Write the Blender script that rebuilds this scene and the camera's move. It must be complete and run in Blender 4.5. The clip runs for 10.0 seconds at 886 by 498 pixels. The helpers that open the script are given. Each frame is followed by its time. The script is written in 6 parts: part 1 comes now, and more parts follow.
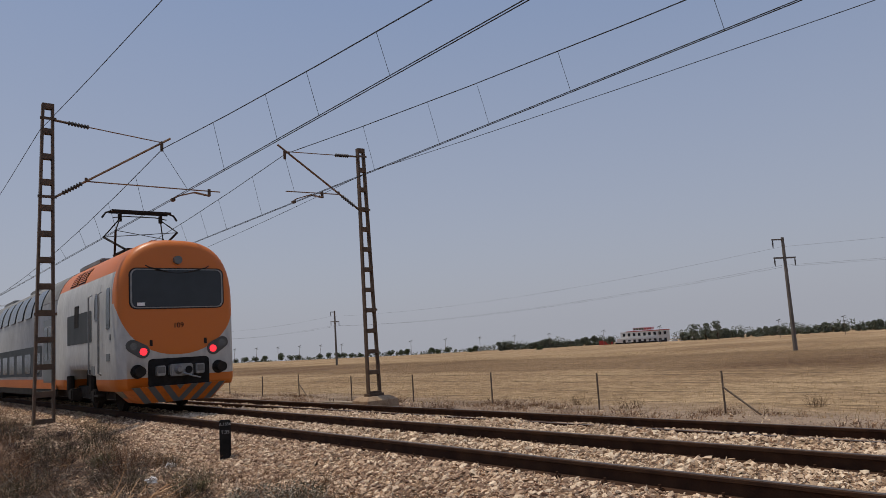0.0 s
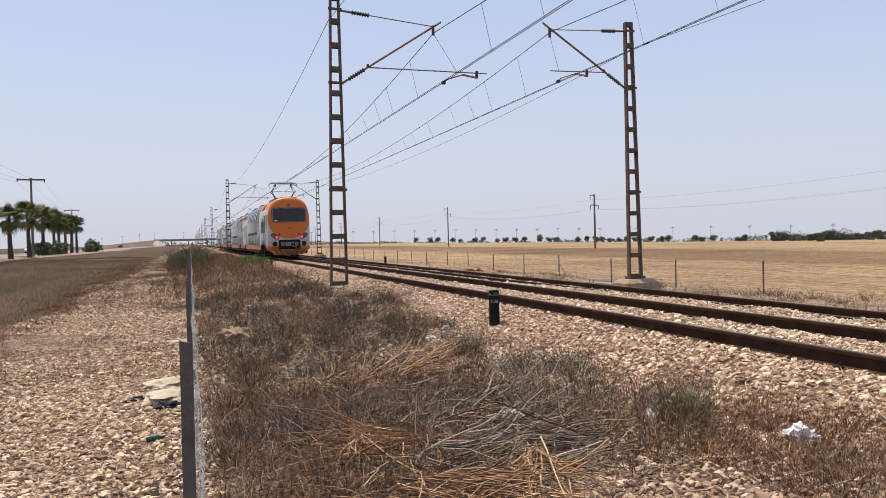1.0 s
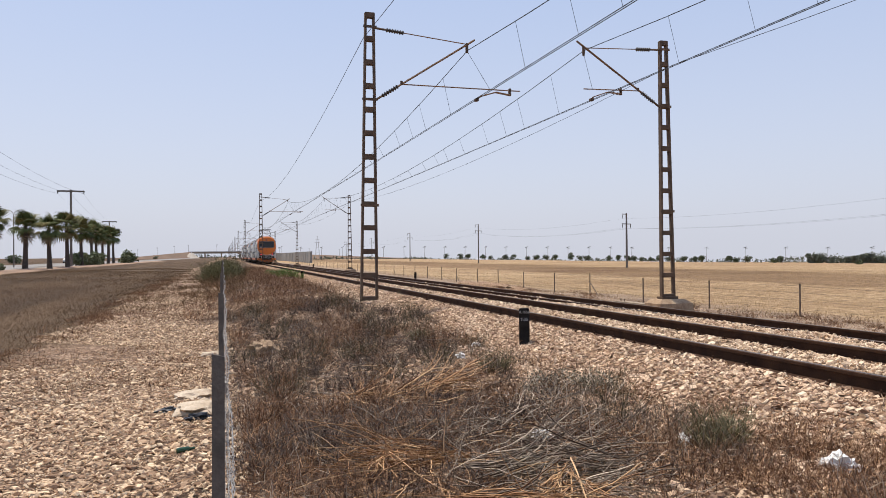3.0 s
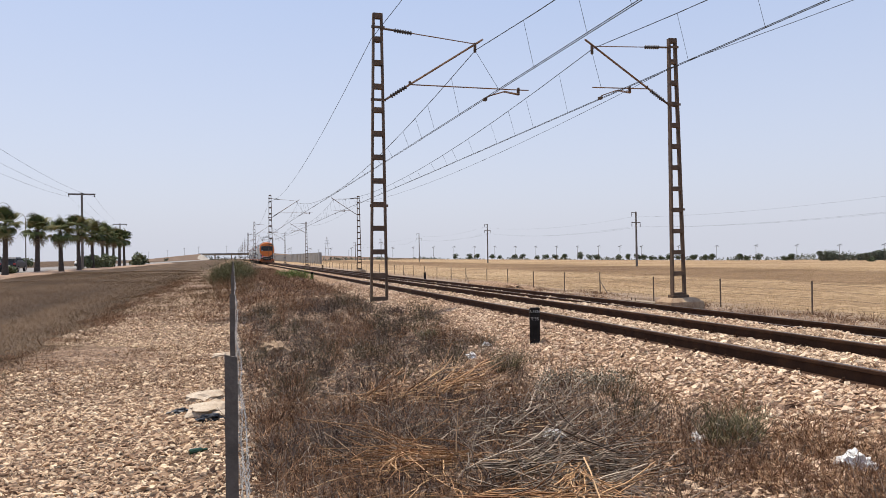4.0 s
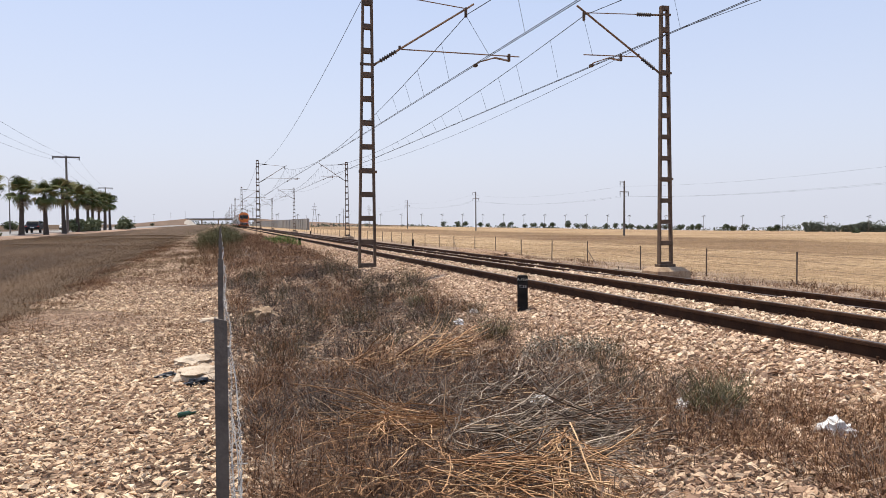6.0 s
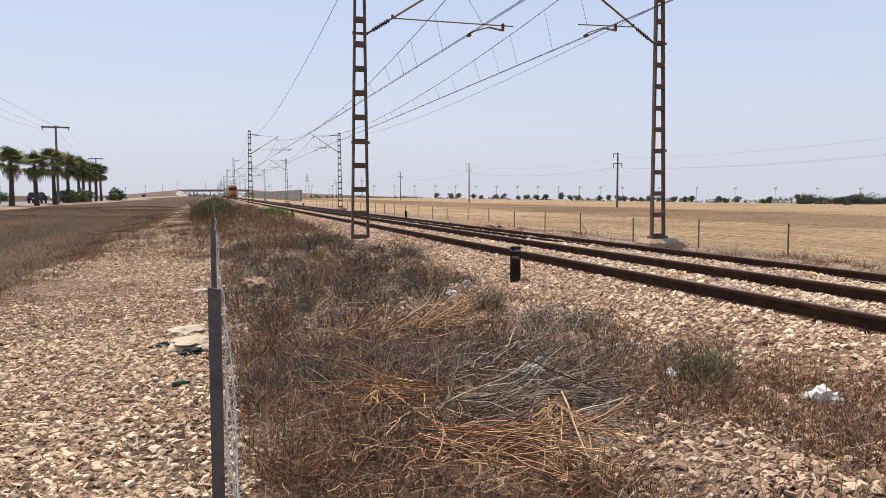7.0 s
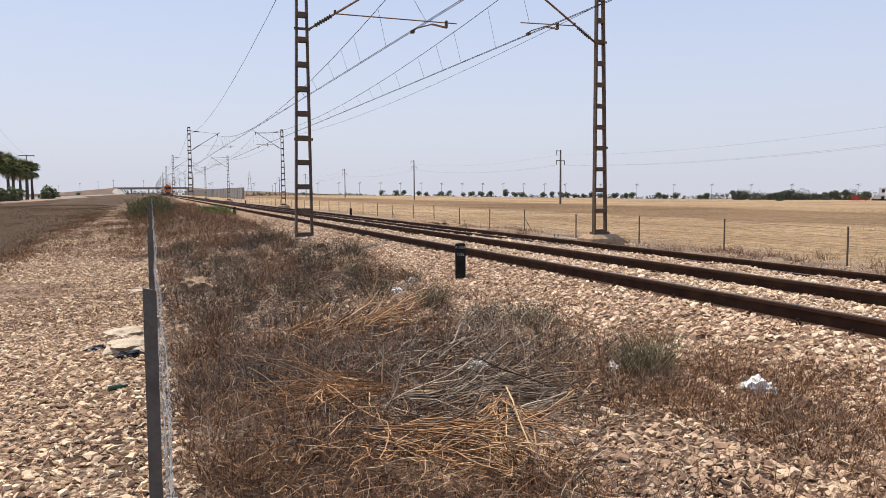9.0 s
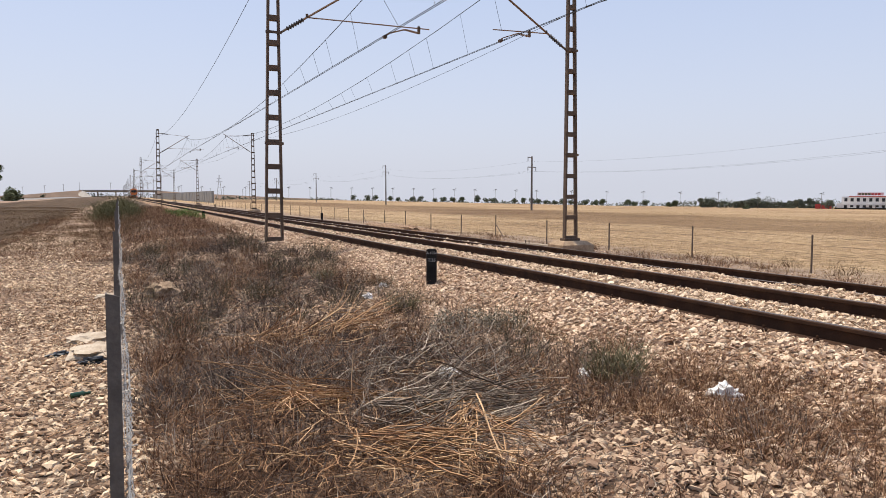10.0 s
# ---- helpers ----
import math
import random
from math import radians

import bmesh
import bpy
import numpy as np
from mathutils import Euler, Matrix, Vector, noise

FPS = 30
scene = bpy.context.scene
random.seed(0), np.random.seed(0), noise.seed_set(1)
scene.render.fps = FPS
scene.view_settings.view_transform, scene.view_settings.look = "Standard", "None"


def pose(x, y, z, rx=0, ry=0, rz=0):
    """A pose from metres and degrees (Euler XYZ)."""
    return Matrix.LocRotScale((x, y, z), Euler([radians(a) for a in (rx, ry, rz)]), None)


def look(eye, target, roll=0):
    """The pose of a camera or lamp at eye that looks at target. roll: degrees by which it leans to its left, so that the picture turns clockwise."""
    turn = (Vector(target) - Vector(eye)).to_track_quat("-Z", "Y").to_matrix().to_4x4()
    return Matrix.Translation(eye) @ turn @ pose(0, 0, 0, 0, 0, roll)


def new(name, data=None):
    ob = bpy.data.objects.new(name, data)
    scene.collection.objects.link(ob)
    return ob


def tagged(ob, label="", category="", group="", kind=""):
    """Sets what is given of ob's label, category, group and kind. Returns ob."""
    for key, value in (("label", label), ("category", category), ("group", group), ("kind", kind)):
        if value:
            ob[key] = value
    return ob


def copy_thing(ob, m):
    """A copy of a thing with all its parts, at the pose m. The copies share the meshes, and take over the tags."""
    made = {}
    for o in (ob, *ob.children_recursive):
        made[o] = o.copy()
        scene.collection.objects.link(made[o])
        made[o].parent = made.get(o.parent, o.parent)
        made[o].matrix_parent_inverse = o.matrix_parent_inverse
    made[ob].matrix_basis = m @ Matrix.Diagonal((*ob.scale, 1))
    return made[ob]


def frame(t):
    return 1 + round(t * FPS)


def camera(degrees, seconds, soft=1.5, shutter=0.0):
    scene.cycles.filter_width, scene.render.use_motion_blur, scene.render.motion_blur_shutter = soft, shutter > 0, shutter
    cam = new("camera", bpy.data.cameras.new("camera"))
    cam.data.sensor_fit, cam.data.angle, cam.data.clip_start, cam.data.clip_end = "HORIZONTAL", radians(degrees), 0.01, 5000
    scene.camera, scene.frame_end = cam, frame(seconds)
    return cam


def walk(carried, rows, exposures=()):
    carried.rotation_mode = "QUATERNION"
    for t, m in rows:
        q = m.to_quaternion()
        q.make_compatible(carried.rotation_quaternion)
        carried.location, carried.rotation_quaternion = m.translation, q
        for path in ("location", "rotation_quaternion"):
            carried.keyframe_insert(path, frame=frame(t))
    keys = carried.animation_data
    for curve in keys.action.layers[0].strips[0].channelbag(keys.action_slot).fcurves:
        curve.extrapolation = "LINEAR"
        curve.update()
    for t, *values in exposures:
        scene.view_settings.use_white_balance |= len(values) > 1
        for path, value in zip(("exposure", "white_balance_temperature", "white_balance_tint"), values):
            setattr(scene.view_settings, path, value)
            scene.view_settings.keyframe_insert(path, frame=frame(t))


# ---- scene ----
cam = camera(60.97, 10.0, soft=0.45)
PATH = [
    (0, (-6.322, 0.066, 1.203), (-5.0888, 1.6212, 1.4519), -3.60),
    (0.1, (-6.373, 0.074, 1.203), (-5.3018, 1.7475, 1.4269), -3.18),
    (0.2, (-6.447, 0.074, 1.168), (-5.5193, 1.8356, 1.3586), -2.52),
    (0.3, (-6.447, 0.088, 1.163), (-5.6121, 1.8987, 1.3159), -2.05),
    (0.4, (-6.449, 0.088, 1.158), (-5.6711, 1.9276, 1.2706), -1.71),
    (0.5, (-6.436, 0.080, 1.159), (-5.6979, 1.9373, 1.2410), -1.23),
    (0.7, (-6.455, 0.054, 1.133), (-5.7750, 1.9350, 1.1453), -1.10),
    (1, (-6.464, 0.027, 1.129), (-5.8278, 1.9227, 1.0995), -1.41),
    (1.2, (-6.455, 0.013, 1.136), (-5.8512, 1.9191, 1.1165), -1.11),
    (1.5, (-6.469, 0.014, 1.135), (-5.9041, 1.9323, 1.1393), -0.79),
    (2, (-6.471, 0.031, 1.137), (-5.9070, 1.9500, 1.1618), -0.75),
    (2.5, (-6.466, 0.038, 1.135), (-5.8985, 1.9560, 1.1500), -0.43),
    (4, (-6.477, 0.059, 1.130), (-5.9397, 1.9850, 1.1459), -0.91),
    (4.5, (-6.476, 0.051, 1.127), (-5.9455, 1.9795, 1.1314), -0.87),
    (5, (-6.478, 0.072, 1.126), (-5.9087, 1.9890, 1.0985), -0.86),
    (6.5, (-6.488, 0.067, 1.118), (-5.9233, 1.9833, 1.0161), -0.12),
    (7, (-6.488, 0.062, 1.113), (-5.9052, 1.9694, 0.9670), -0.23),
    (7.5, (-6.485, 0.057, 1.110), (-5.8600, 1.9494, 0.9468), -0.19),
    (8, (-6.477, 0.064, 1.114), (-5.8038, 1.9408, 0.9567), -0.11),
    (8.5, (-6.476, 0.077, 1.110), (-5.7837, 1.9471, 0.9544), -0.27),
    (9, (-6.473, 0.075, 1.113), (-5.7539, 1.9350, 0.9585), -0.40),
    (9.5, (-6.469, 0.085, 1.112), (-5.7201, 1.9331, 0.9661), -0.47),
    (10, (-6.462, 0.091, 1.116), (-5.6723, 1.9232, 0.9756), 0.08),
]
walk(cam, [(t, look(eye, target, roll)) for t, eye, target, roll in PATH],
     exposures=[(0.0, -0.81), (0.2, -0.77), (0.4, -0.6), (0.6, -0.36), (0.8, -0.15), (1.0, 0.0), (2.5, 0.0), (4.0, 0.03), (4.5, 0.0), (5.0, 0.07), (6.4, 0.16), (7.0, 0.06), (10.0, 0.05)])

# ---- sky and sun: hazy summer noon ----
SUN = Vector((-0.17, 0.25, 0.953)).normalized()
world = bpy.data.worlds.new("world")
scene.world = world
world.use_nodes = True
wn, wl = world.node_tree.nodes, world.node_tree.links
sky = wn.new("ShaderNodeTexSky")
sky.sky_type = "NISHITA"
sky.sun_disc = False
sky.sun_elevation = math.asin(SUN.z)
sky.sun_rotation = math.atan2(SUN.x, SUN.y)
sky.air_density, sky.dust_density, sky.ozone_density = 1.0, 4.0, 2.0
geo, rise_z = wn.new("ShaderNodeTexCoord"), wn.new("ShaderNodeSeparateXYZ")
wl.new(geo.outputs["Generated"], rise_z.inputs[0])
up = wn.new("ShaderNodeMapRange")
up.inputs[1].default_value, up.inputs[2].default_value = 0.0, 0.5
wl.new(rise_z.outputs[2], up.inputs[0])
veil = wn.new("ShaderNodeMix")  # dust haze, paler towards the horizon
veil.data_type = "RGBA"
veil.inputs[6].default_value, veil.inputs[7].default_value = (8.5, 8.8, 10.0, 1), (4.2, 5.8, 9.4, 1)
wl.new(up.outputs[0], veil.inputs[0])
haze = wn.new("ShaderNodeMix")
haze.data_type = "RGBA"
haze.inputs[0].default_value = 0.66
wl.new(sky.outputs[0], haze.inputs[6])
wl.new(veil.outputs[2], haze.inputs[7])
wl.new(haze.outputs[2], wn["Background"].inputs[0])
wn["Background"].inputs[1].default_value = 0.106
sun = new("sun", bpy.data.lights.new("sun", "SUN"))
sun.data.energy, sun.data.angle, sun.data.color = 5.0, radians(0.6), (1.0, 0.91, 0.77)
sun.matrix_world = look((0, 0, 50), tuple(Vector((0, 0, 50)) - SUN))
scene.view_settings.exposure = 0.0


# ---- materials ----
def mat(name, c1, c2=None, scale=6.0, rough=0.8, metal=0.0, bump=0.0, rand="", c3=None, fine=60.0, emit=None, spec=0.5, coords="Object", stretch=(1, 1, 1)):
    m = bpy.data.materials.new(name)
    m.use_nodes = True
    n, l = m.node_tree.nodes, m.node_tree.links
    b = n["Principled BSDF"]
    b.inputs["Roughness"].default_value, b.inputs["Metallic"].default_value = rough, metal
    b.inputs["Specular IOR Level"].default_value = spec
    c2 = c2 or tuple(v * 0.75 for v in c1)
    tc, mp = n.new("ShaderNodeTexCoord"), n.new("ShaderNodeMapping")
    mp.inputs["Scale"].default_value = stretch
    l.new(tc.outputs[coords], mp.inputs[0])
    n1, n2 = n.new("ShaderNodeTexNoise"), n.new("ShaderNodeTexNoise")
    n1.inputs["Scale"].default_value, n2.inputs["Scale"].default_value = scale, fine
    n1.inputs["Detail"].default_value = 5
    for q in (n1, n2):
        l.new(mp.outputs[0], q.inputs["Vector"])
    ramp = n.new("ShaderNodeValToRGB")
    ramp.color_ramp.elements[0].position, ramp.color_ramp.elements[1].position = 0.32, 0.68
    ramp.color_ramp.elements[0].color, ramp.color_ramp.elements[1].color = (*c1, 1), (*c2, 1)
    src = n1.outputs["Fac"]
    if rand == "island":
        g = n.new("ShaderNodeNewGeometry")
        src = g.outputs["Random Per Island"]
        ramp.color_ramp.elements[0].position, ramp.color_ramp.elements[1].position = 0.0, 1.0
    elif rand == "object":
        g = n.new("ShaderNodeObjectInfo")
        src = g.outputs["Random"]
        ramp.color_ramp.elements[0].position, ramp.color_ramp.elements[1].position = 0.0, 1.0
    if c3:
        e = ramp.color_ramp.elements.new(0.5)
        e.color = (*c3, 1)
    l.new(src, ramp.inputs[0])
    mix = n.new("ShaderNodeMix")
    mix.data_type, mix.blend_type = "RGBA", "MULTIPLY"
    r2 = n.new("ShaderNodeMapRange")
    r2.inputs[3].default_value, r2.inputs[4].default_value = 0.72, 1.22
    l.new((n1 if rand else n2).outputs["Fac"], r2.inputs[0])
    mix.inputs[0].default_value = 1.0
    l.new(ramp.outputs[0], mix.inputs[6])
    l.new(r2.outputs[0], mix.inputs[7])
    l.new(mix.outputs[2], b.inputs["Base Color"])
    if bump:
        bp = n.new("ShaderNodeBump")
        bp.inputs["Strength"].default_value, bp.inputs["Distance"].default_value = bump, 0.02
        l.new(n2.outputs["Fac"], bp.inputs["Height"])
        l.new(bp.outputs[0], b.inputs["Normal"])
    if emit:
        b.inputs["Emission Color"].default_value, b.inputs["Emission Strength"].default_value = (*emit[:3], 1), emit[3]
    return m


M_STONE = mat("ballast_stone", (0.21, 0.127, 0.084), (0.80, 0.63, 0.45), rough=0.9, rand="island", c3=(0.57, 0.395, 0.265), scale=25, fine=120, bump=0.3, spec=0.2)


def pebble_nodes(n, l, coords, scale, stops):
    """Packed stones as cells: colour by cell, relief by the distance from its middle."""
    v1 = n.new("ShaderNodeTexVoronoi")
    v1.inputs["Scale"].default_value, v1.inputs["Randomness"].default_value = scale, 1.0
    l.new(coords, v1.inputs["Vector"])
    sep = n.new("ShaderNodeSeparateColor")
    l.new(v1.outputs["Color"], sep.inputs[0])
    rp = n.new("ShaderNodeValToRGB")
    el = rp.color_ramp.elements
    el.new(0.5)
    for e, (p, c) in zip(el, stops):
        e.position, e.color = p, (*c, 1)
    l.new(sep.outputs[0], rp.inputs[0])
    bp = n.new("ShaderNodeBump")
    bp.invert = True
    bp.inputs["Strength"].default_value, bp.inputs["Distance"].default_value = 1.0, 0.05
    l.new(v1.outputs["Distance"], bp.inputs["Height"])
    # Crevice shade painted in: colour falls to 0.45 between the stones.
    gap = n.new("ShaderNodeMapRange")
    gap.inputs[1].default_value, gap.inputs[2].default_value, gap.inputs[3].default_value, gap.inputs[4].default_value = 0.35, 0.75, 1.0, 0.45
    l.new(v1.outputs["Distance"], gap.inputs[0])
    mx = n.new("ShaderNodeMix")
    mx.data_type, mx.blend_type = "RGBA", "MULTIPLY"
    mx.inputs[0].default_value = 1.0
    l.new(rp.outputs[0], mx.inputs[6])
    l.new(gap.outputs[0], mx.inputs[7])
    return mx.outputs[2], bp.outputs[0]


def pebbles(name, scale, stops):
    m = bpy.data.materials.new(name)
    m.use_nodes = True
    n, l = m.node_tree.nodes, m.node_tree.links
    bs = n["Principled BSDF"]
    bs.inputs["Roughness"].default_value, bs.inputs["Specular IOR Level"].default_value = 0.95, 0.1
    tc = n.new("ShaderNodeTexCoord")
    col, nor = pebble_nodes(n, l, tc.outputs["Object"], scale, stops)
    l.new(col, bs.inputs["Base Color"])
    l.new(nor, bs.inputs["Normal"])
    return m


M_STONE2 = mat("pale_ballast_stone", (0.27, 0.18, 0.11), (0.82, 0.66, 0.475), rough=0.9, rand="island", c3=(0.65, 0.475, 0.325), scale=25, fine=120, bump=0.3, spec=0.2)
M_DUSTSTONE = mat("dusty_reddish_stone", (0.15, 0.088, 0.058), (0.66, 0.49, 0.33), rough=0.9, rand="island", c3=(0.40, 0.262, 0.17), scale=25, fine=120, bump=0.3, spec=0.2)
M_GRAVEL = mat("path_gravel", (0.22, 0.13, 0.08), (0.80, 0.62, 0.42), rough=0.9, rand="island", c3=(0.58, 0.405, 0.26), scale=25, fine=120, bump=0.3, spec=0.2)
M_BEDSTOPS = [(0.0, (0.18, 0.105, 0.065)), (0.5, (0.40, 0.255, 0.165)), (1.0, (0.56, 0.40, 0.26))]
M_RUST = mat("rusty_rail_steel", (0.030, 0.013, 0.007), (0.058, 0.027, 0.013), scale=5, rough=0.85, bump=0.2, spec=0.2)
M_RAILTOP = mat("worn_rail_head", (0.085, 0.062, 0.048), (0.15, 0.115, 0.095), scale=3, rough=0.55, metal=0.5)
M_CONC = mat("concrete", (0.34, 0.265, 0.19), (0.22, 0.17, 0.12), scale=4, rough=0.9, bump=0.35, spec=0.2)
M_MAST = mat("rust_brown_steel", (0.085, 0.055, 0.036), (0.15, 0.095, 0.060), scale=7, rough=0.8, metal=0.2, bump=0.15)
M_ARM = mat("rusty_tube", (0.16, 0.085, 0.045), (0.24, 0.14, 0.08), scale=9, rough=0.75, metal=0.2)
M_WIRE = mat("dark_wire", (0.03, 0.03, 0.03), (0.05, 0.05, 0.05), rough=0.6, metal=0.5)
M_INS = mat("dark_insulator", (0.04, 0.035, 0.03), (0.07, 0.055, 0.045), rough=0.4)
M_POST = mat("weathered_steel_post", (0.085, 0.073, 0.061), (0.145, 0.122, 0.10), scale=12, rough=0.85, metal=0.0, bump=0.15)
M_RPOST = mat("brown_fence_post", (0.095, 0.064, 0.045), (0.155, 0.112, 0.08), scale=8, rough=0.85)
M_BARB = mat("galvanised_barbed_wire", (0.22, 0.20, 0.18), (0.34, 0.32, 0.29), rough=0.5, metal=0.4)
M_BLACK = mat("black_concrete_and_shade", (0.014, 0.013, 0.012), (0.028, 0.025, 0.023), rough=0.8, bump=0.2, spec=0.1)
M_PAINT = mat("white_lettering", (0.45, 0.43, 0.40), (0.3, 0.28, 0.26), rough=0.8, scale=40)
M_STRAW = mat("golden_straw", (0.18, 0.088, 0.042), (0.64, 0.44, 0.25), rand="island", c3=(0.38, 0.21, 0.10), rough=0.7, spec=0.2)
M_DRY = mat("dry_brown_grass", (0.055, 0.028, 0.017), (0.47, 0.285, 0.16), rand="island", c3=(0.18, 0.093, 0.051), rough=0.85, spec=0.15)
M_GREY = mat("grey_dead_twigs", (0.085, 0.064, 0.050), (0.50, 0.41, 0.315), rand="island", c3=(0.19, 0.148, 0.113), rough=0.85, spec=0.15)
M_TAN = mat("tan_stubble", (0.40, 0.275, 0.135), (0.54, 0.40, 0.22), rand="island", c3=(0.30, 0.195, 0.09), rough=0.85, spec=0.2)
M_FIELD = mat("brown_stubble", (0.125, 0.077, 0.043), (0.23, 0.15, 0.083), rand="island", c3=(0.17, 0.107, 0.059), rough=0.9, spec=0.1)
M_GREEN = mat("grey_green_leaf", (0.085, 0.075, 0.038), (0.27, 0.225, 0.125), rand="island", c3=(0.135, 0.118, 0.060), rough=0.7, spec=0.2)
M_DARK = mat("dark_dead_shrub", (0.032, 0.022, 0.018), (0.20, 0.148, 0.118), rand="island", c3=(0.078, 0.057, 0.046), rough=0.9, spec=0.1)
M_OLIVE = mat("olive_twigs", (0.045, 0.038, 0.022), (0.16, 0.13, 0.075), rand="island", c3=(0.085, 0.07, 0.04), rough=0.85, spec=0.15)
M_LEAF = mat("dark_foliage", (0.028, 0.042, 0.016), (0.075, 0.095, 0.035), rand="island", rough=0.7)
# Distance haze is mixed into this leaf colour: paler, greyer green.
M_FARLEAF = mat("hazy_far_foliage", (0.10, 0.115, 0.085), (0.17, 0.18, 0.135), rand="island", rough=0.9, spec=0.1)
M_LEAF2 = mat("dusty_foliage", (0.075, 0.095, 0.04), (0.17, 0.185, 0.09), rand="island", rough=0.7)
M_PALM = mat("palm_leaf", (0.045, 0.062, 0.016), (0.22, 0.18, 0.07), rand="object", c3=(0.10, 0.115, 0.034), rough=0.75, spec=0.25)
M_PALMDRY = mat("dead_palm_leaf", (0.16, 0.11, 0.06), (0.25, 0.18, 0.10), rand="island", rough=0.85)
M_BARK = mat("palm_trunk", (0.05, 0.036, 0.028), (0.105, 0.078, 0.058), scale=5, rough=0.95, bump=0.6, stretch=(1, 1, 4))
M_WOODPOLE = mat("grey_pole", (0.12, 0.10, 0.085), (0.2, 0.17, 0.14), scale=3, rough=0.9, stretch=(1, 1, 0.2))
M_ORANGE = mat("orange_train_paint", (0.57, 0.145, 0.013), (0.50, 0.12, 0.012), scale=1.2, rough=0.38, fine=14)
M_WHITE = mat("dusty_white_train_paint", (0.52, 0.505, 0.47), (0.43, 0.415, 0.38), scale=1.5, rough=0.42, fine=10, stretch=(1, 1, 0.4))
M_TGREY = mat("grey_train_paint", (0.16, 0.17, 0.165), (0.12, 0.125, 0.12), scale=1.5, rough=0.4)
M_BANDGREY = mat("dark_grey_train_band", (0.085, 0.09, 0.09), (0.06, 0.065, 0.065), scale=1.5, rough=0.7, spec=0.15)
M_ROOF = mat("grey_train_roof", (0.22, 0.215, 0.20), (0.15, 0.145, 0.135), scale=1.5, rough=0.6)
M_GLASS = mat("dark_train_glass", (0.016, 0.021, 0.026), (0.024, 0.030, 0.036), scale=2, rough=0.16, spec=0.4)
M_UNDER = mat("dark_underframe", (0.018, 0.016, 0.014), (0.038, 0.032, 0.027), scale=5, rough=0.9, spec=0.15)
M_STEEL = mat("grey_steel", (0.30, 0.30, 0.29), (0.22, 0.22, 0.21), rough=0.5, metal=0.6)
M_POD = mat("dark_grey_lamp_housing", (0.085, 0.08, 0.07), (0.06, 0.056, 0.05), rough=0.5)
M_RED = mat("red_tail_lamp", (0.8, 0.02, 0.02), (0.7, 0.02, 0.02), emit=(1.0, 0.03, 0.05, 2.2), rough=0.3)
M_LAMPGLASS = mat("lamp_glass", (0.10, 0.10, 0.10), (0.14, 0.14, 0.13), rough=0.15)
M_ASPH = mat("pale_asphalt", (0.240, 0.224, 0.208), (0.192, 0.180, 0.168), scale=0.3, rough=0.9)
M_CARPAINT = mat("dark_blue_car_paint", (0.010, 0.011, 0.017), (0.015, 0.016, 0.023), rough=0.35, spec=0.3)
M_CARGLASS = mat("car_glass", (0.02, 0.025, 0.03), rough=0.08)
M_TYRE = mat("tyre_rubber", (0.015, 0.015, 0.015), rough=0.9)
M_SILVER = mat("silver_rim", (0.45, 0.45, 0.45), rough=0.4, metal=0.8)
M_WALLW = mat("white_render", (0.70, 0.67, 0.62), (0.6, 0.57, 0.53), scale=0.4, rough=0.85)
M_REDP = mat("red_paint", (0.45, 0.04, 0.03), (0.36, 0.035, 0.03), rough=0.5)
M_BANK = mat("embankment_soil", (0.205, 0.135, 0.095), (0.150, 0.102, 0.072), scale=0.1, rough=0.95, fine=1.5)
M_RIPRAP = mat("pale_stone_pitching", (0.480, 0.424, 0.352), (0.384, 0.336, 0.280), scale=0.3, rough=0.95, fine=2)
M_NOISEWALL = mat("grey_concrete_wall", (0.285, 0.270, 0.251), (0.225, 0.214, 0.199), scale=0.3, rough=0.9)
M_PLASTIC = mat("white_plastic", (0.80, 0.79, 0.76), (0.68, 0.67, 0.64), rough=0.35)
M_ROCK = mat("pale_rock", (0.52, 0.43, 0.33), (0.38, 0.295, 0.21), scale=8, rough=0.92, bump=0.5, fine=40, spec=0.2)
M_BROWNROCK = mat("tan_rock", (0.38, 0.27, 0.175), (0.25, 0.17, 0.108), scale=8, rough=0.92, bump=0.5, fine=40, spec=0.2)
M_BLACKBAG = mat("black_plastic", (0.012, 0.012, 0.013), (0.02, 0.02, 0.02), rough=0.3)
M_BOTTLE = mat("green_glass", (0.012, 0.045, 0.018), (0.02, 0.06, 0.025), rough=0.1)

M_FOOT = mat("earth_stained_concrete", (0.42, 0.305, 0.20), (0.25, 0.165, 0.105), scale=5, rough=0.95, bump=0.5, fine=25, spec=0.1)
# Pylon grey carries the distance haze in its colour.
M_PYLON = mat("hazy_grey_steel", (0.33, 0.33, 0.33), (0.40, 0.40, 0.40), rough=0.8)
M_SPRIG = mat("fresh_green_leaf", (0.085, 0.13, 0.025), (0.17, 0.22, 0.06), rand="island", rough=0.7, spec=0.2)
M_SAGE = mat("grey_sage_leaf", (0.10, 0.088, 0.062), (0.46, 0.41, 0.32), rand="island", c3=(0.20, 0.175, 0.125), rough=0.8, spec=0.15)
M_SHRUB = mat("dusty_green_shrub", (0.062, 0.062, 0.026), (0.19, 0.165, 0.085), rand="island", c3=(0.115, 0.105, 0.048), rough=0.8, spec=0.15)
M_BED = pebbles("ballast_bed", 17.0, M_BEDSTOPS)


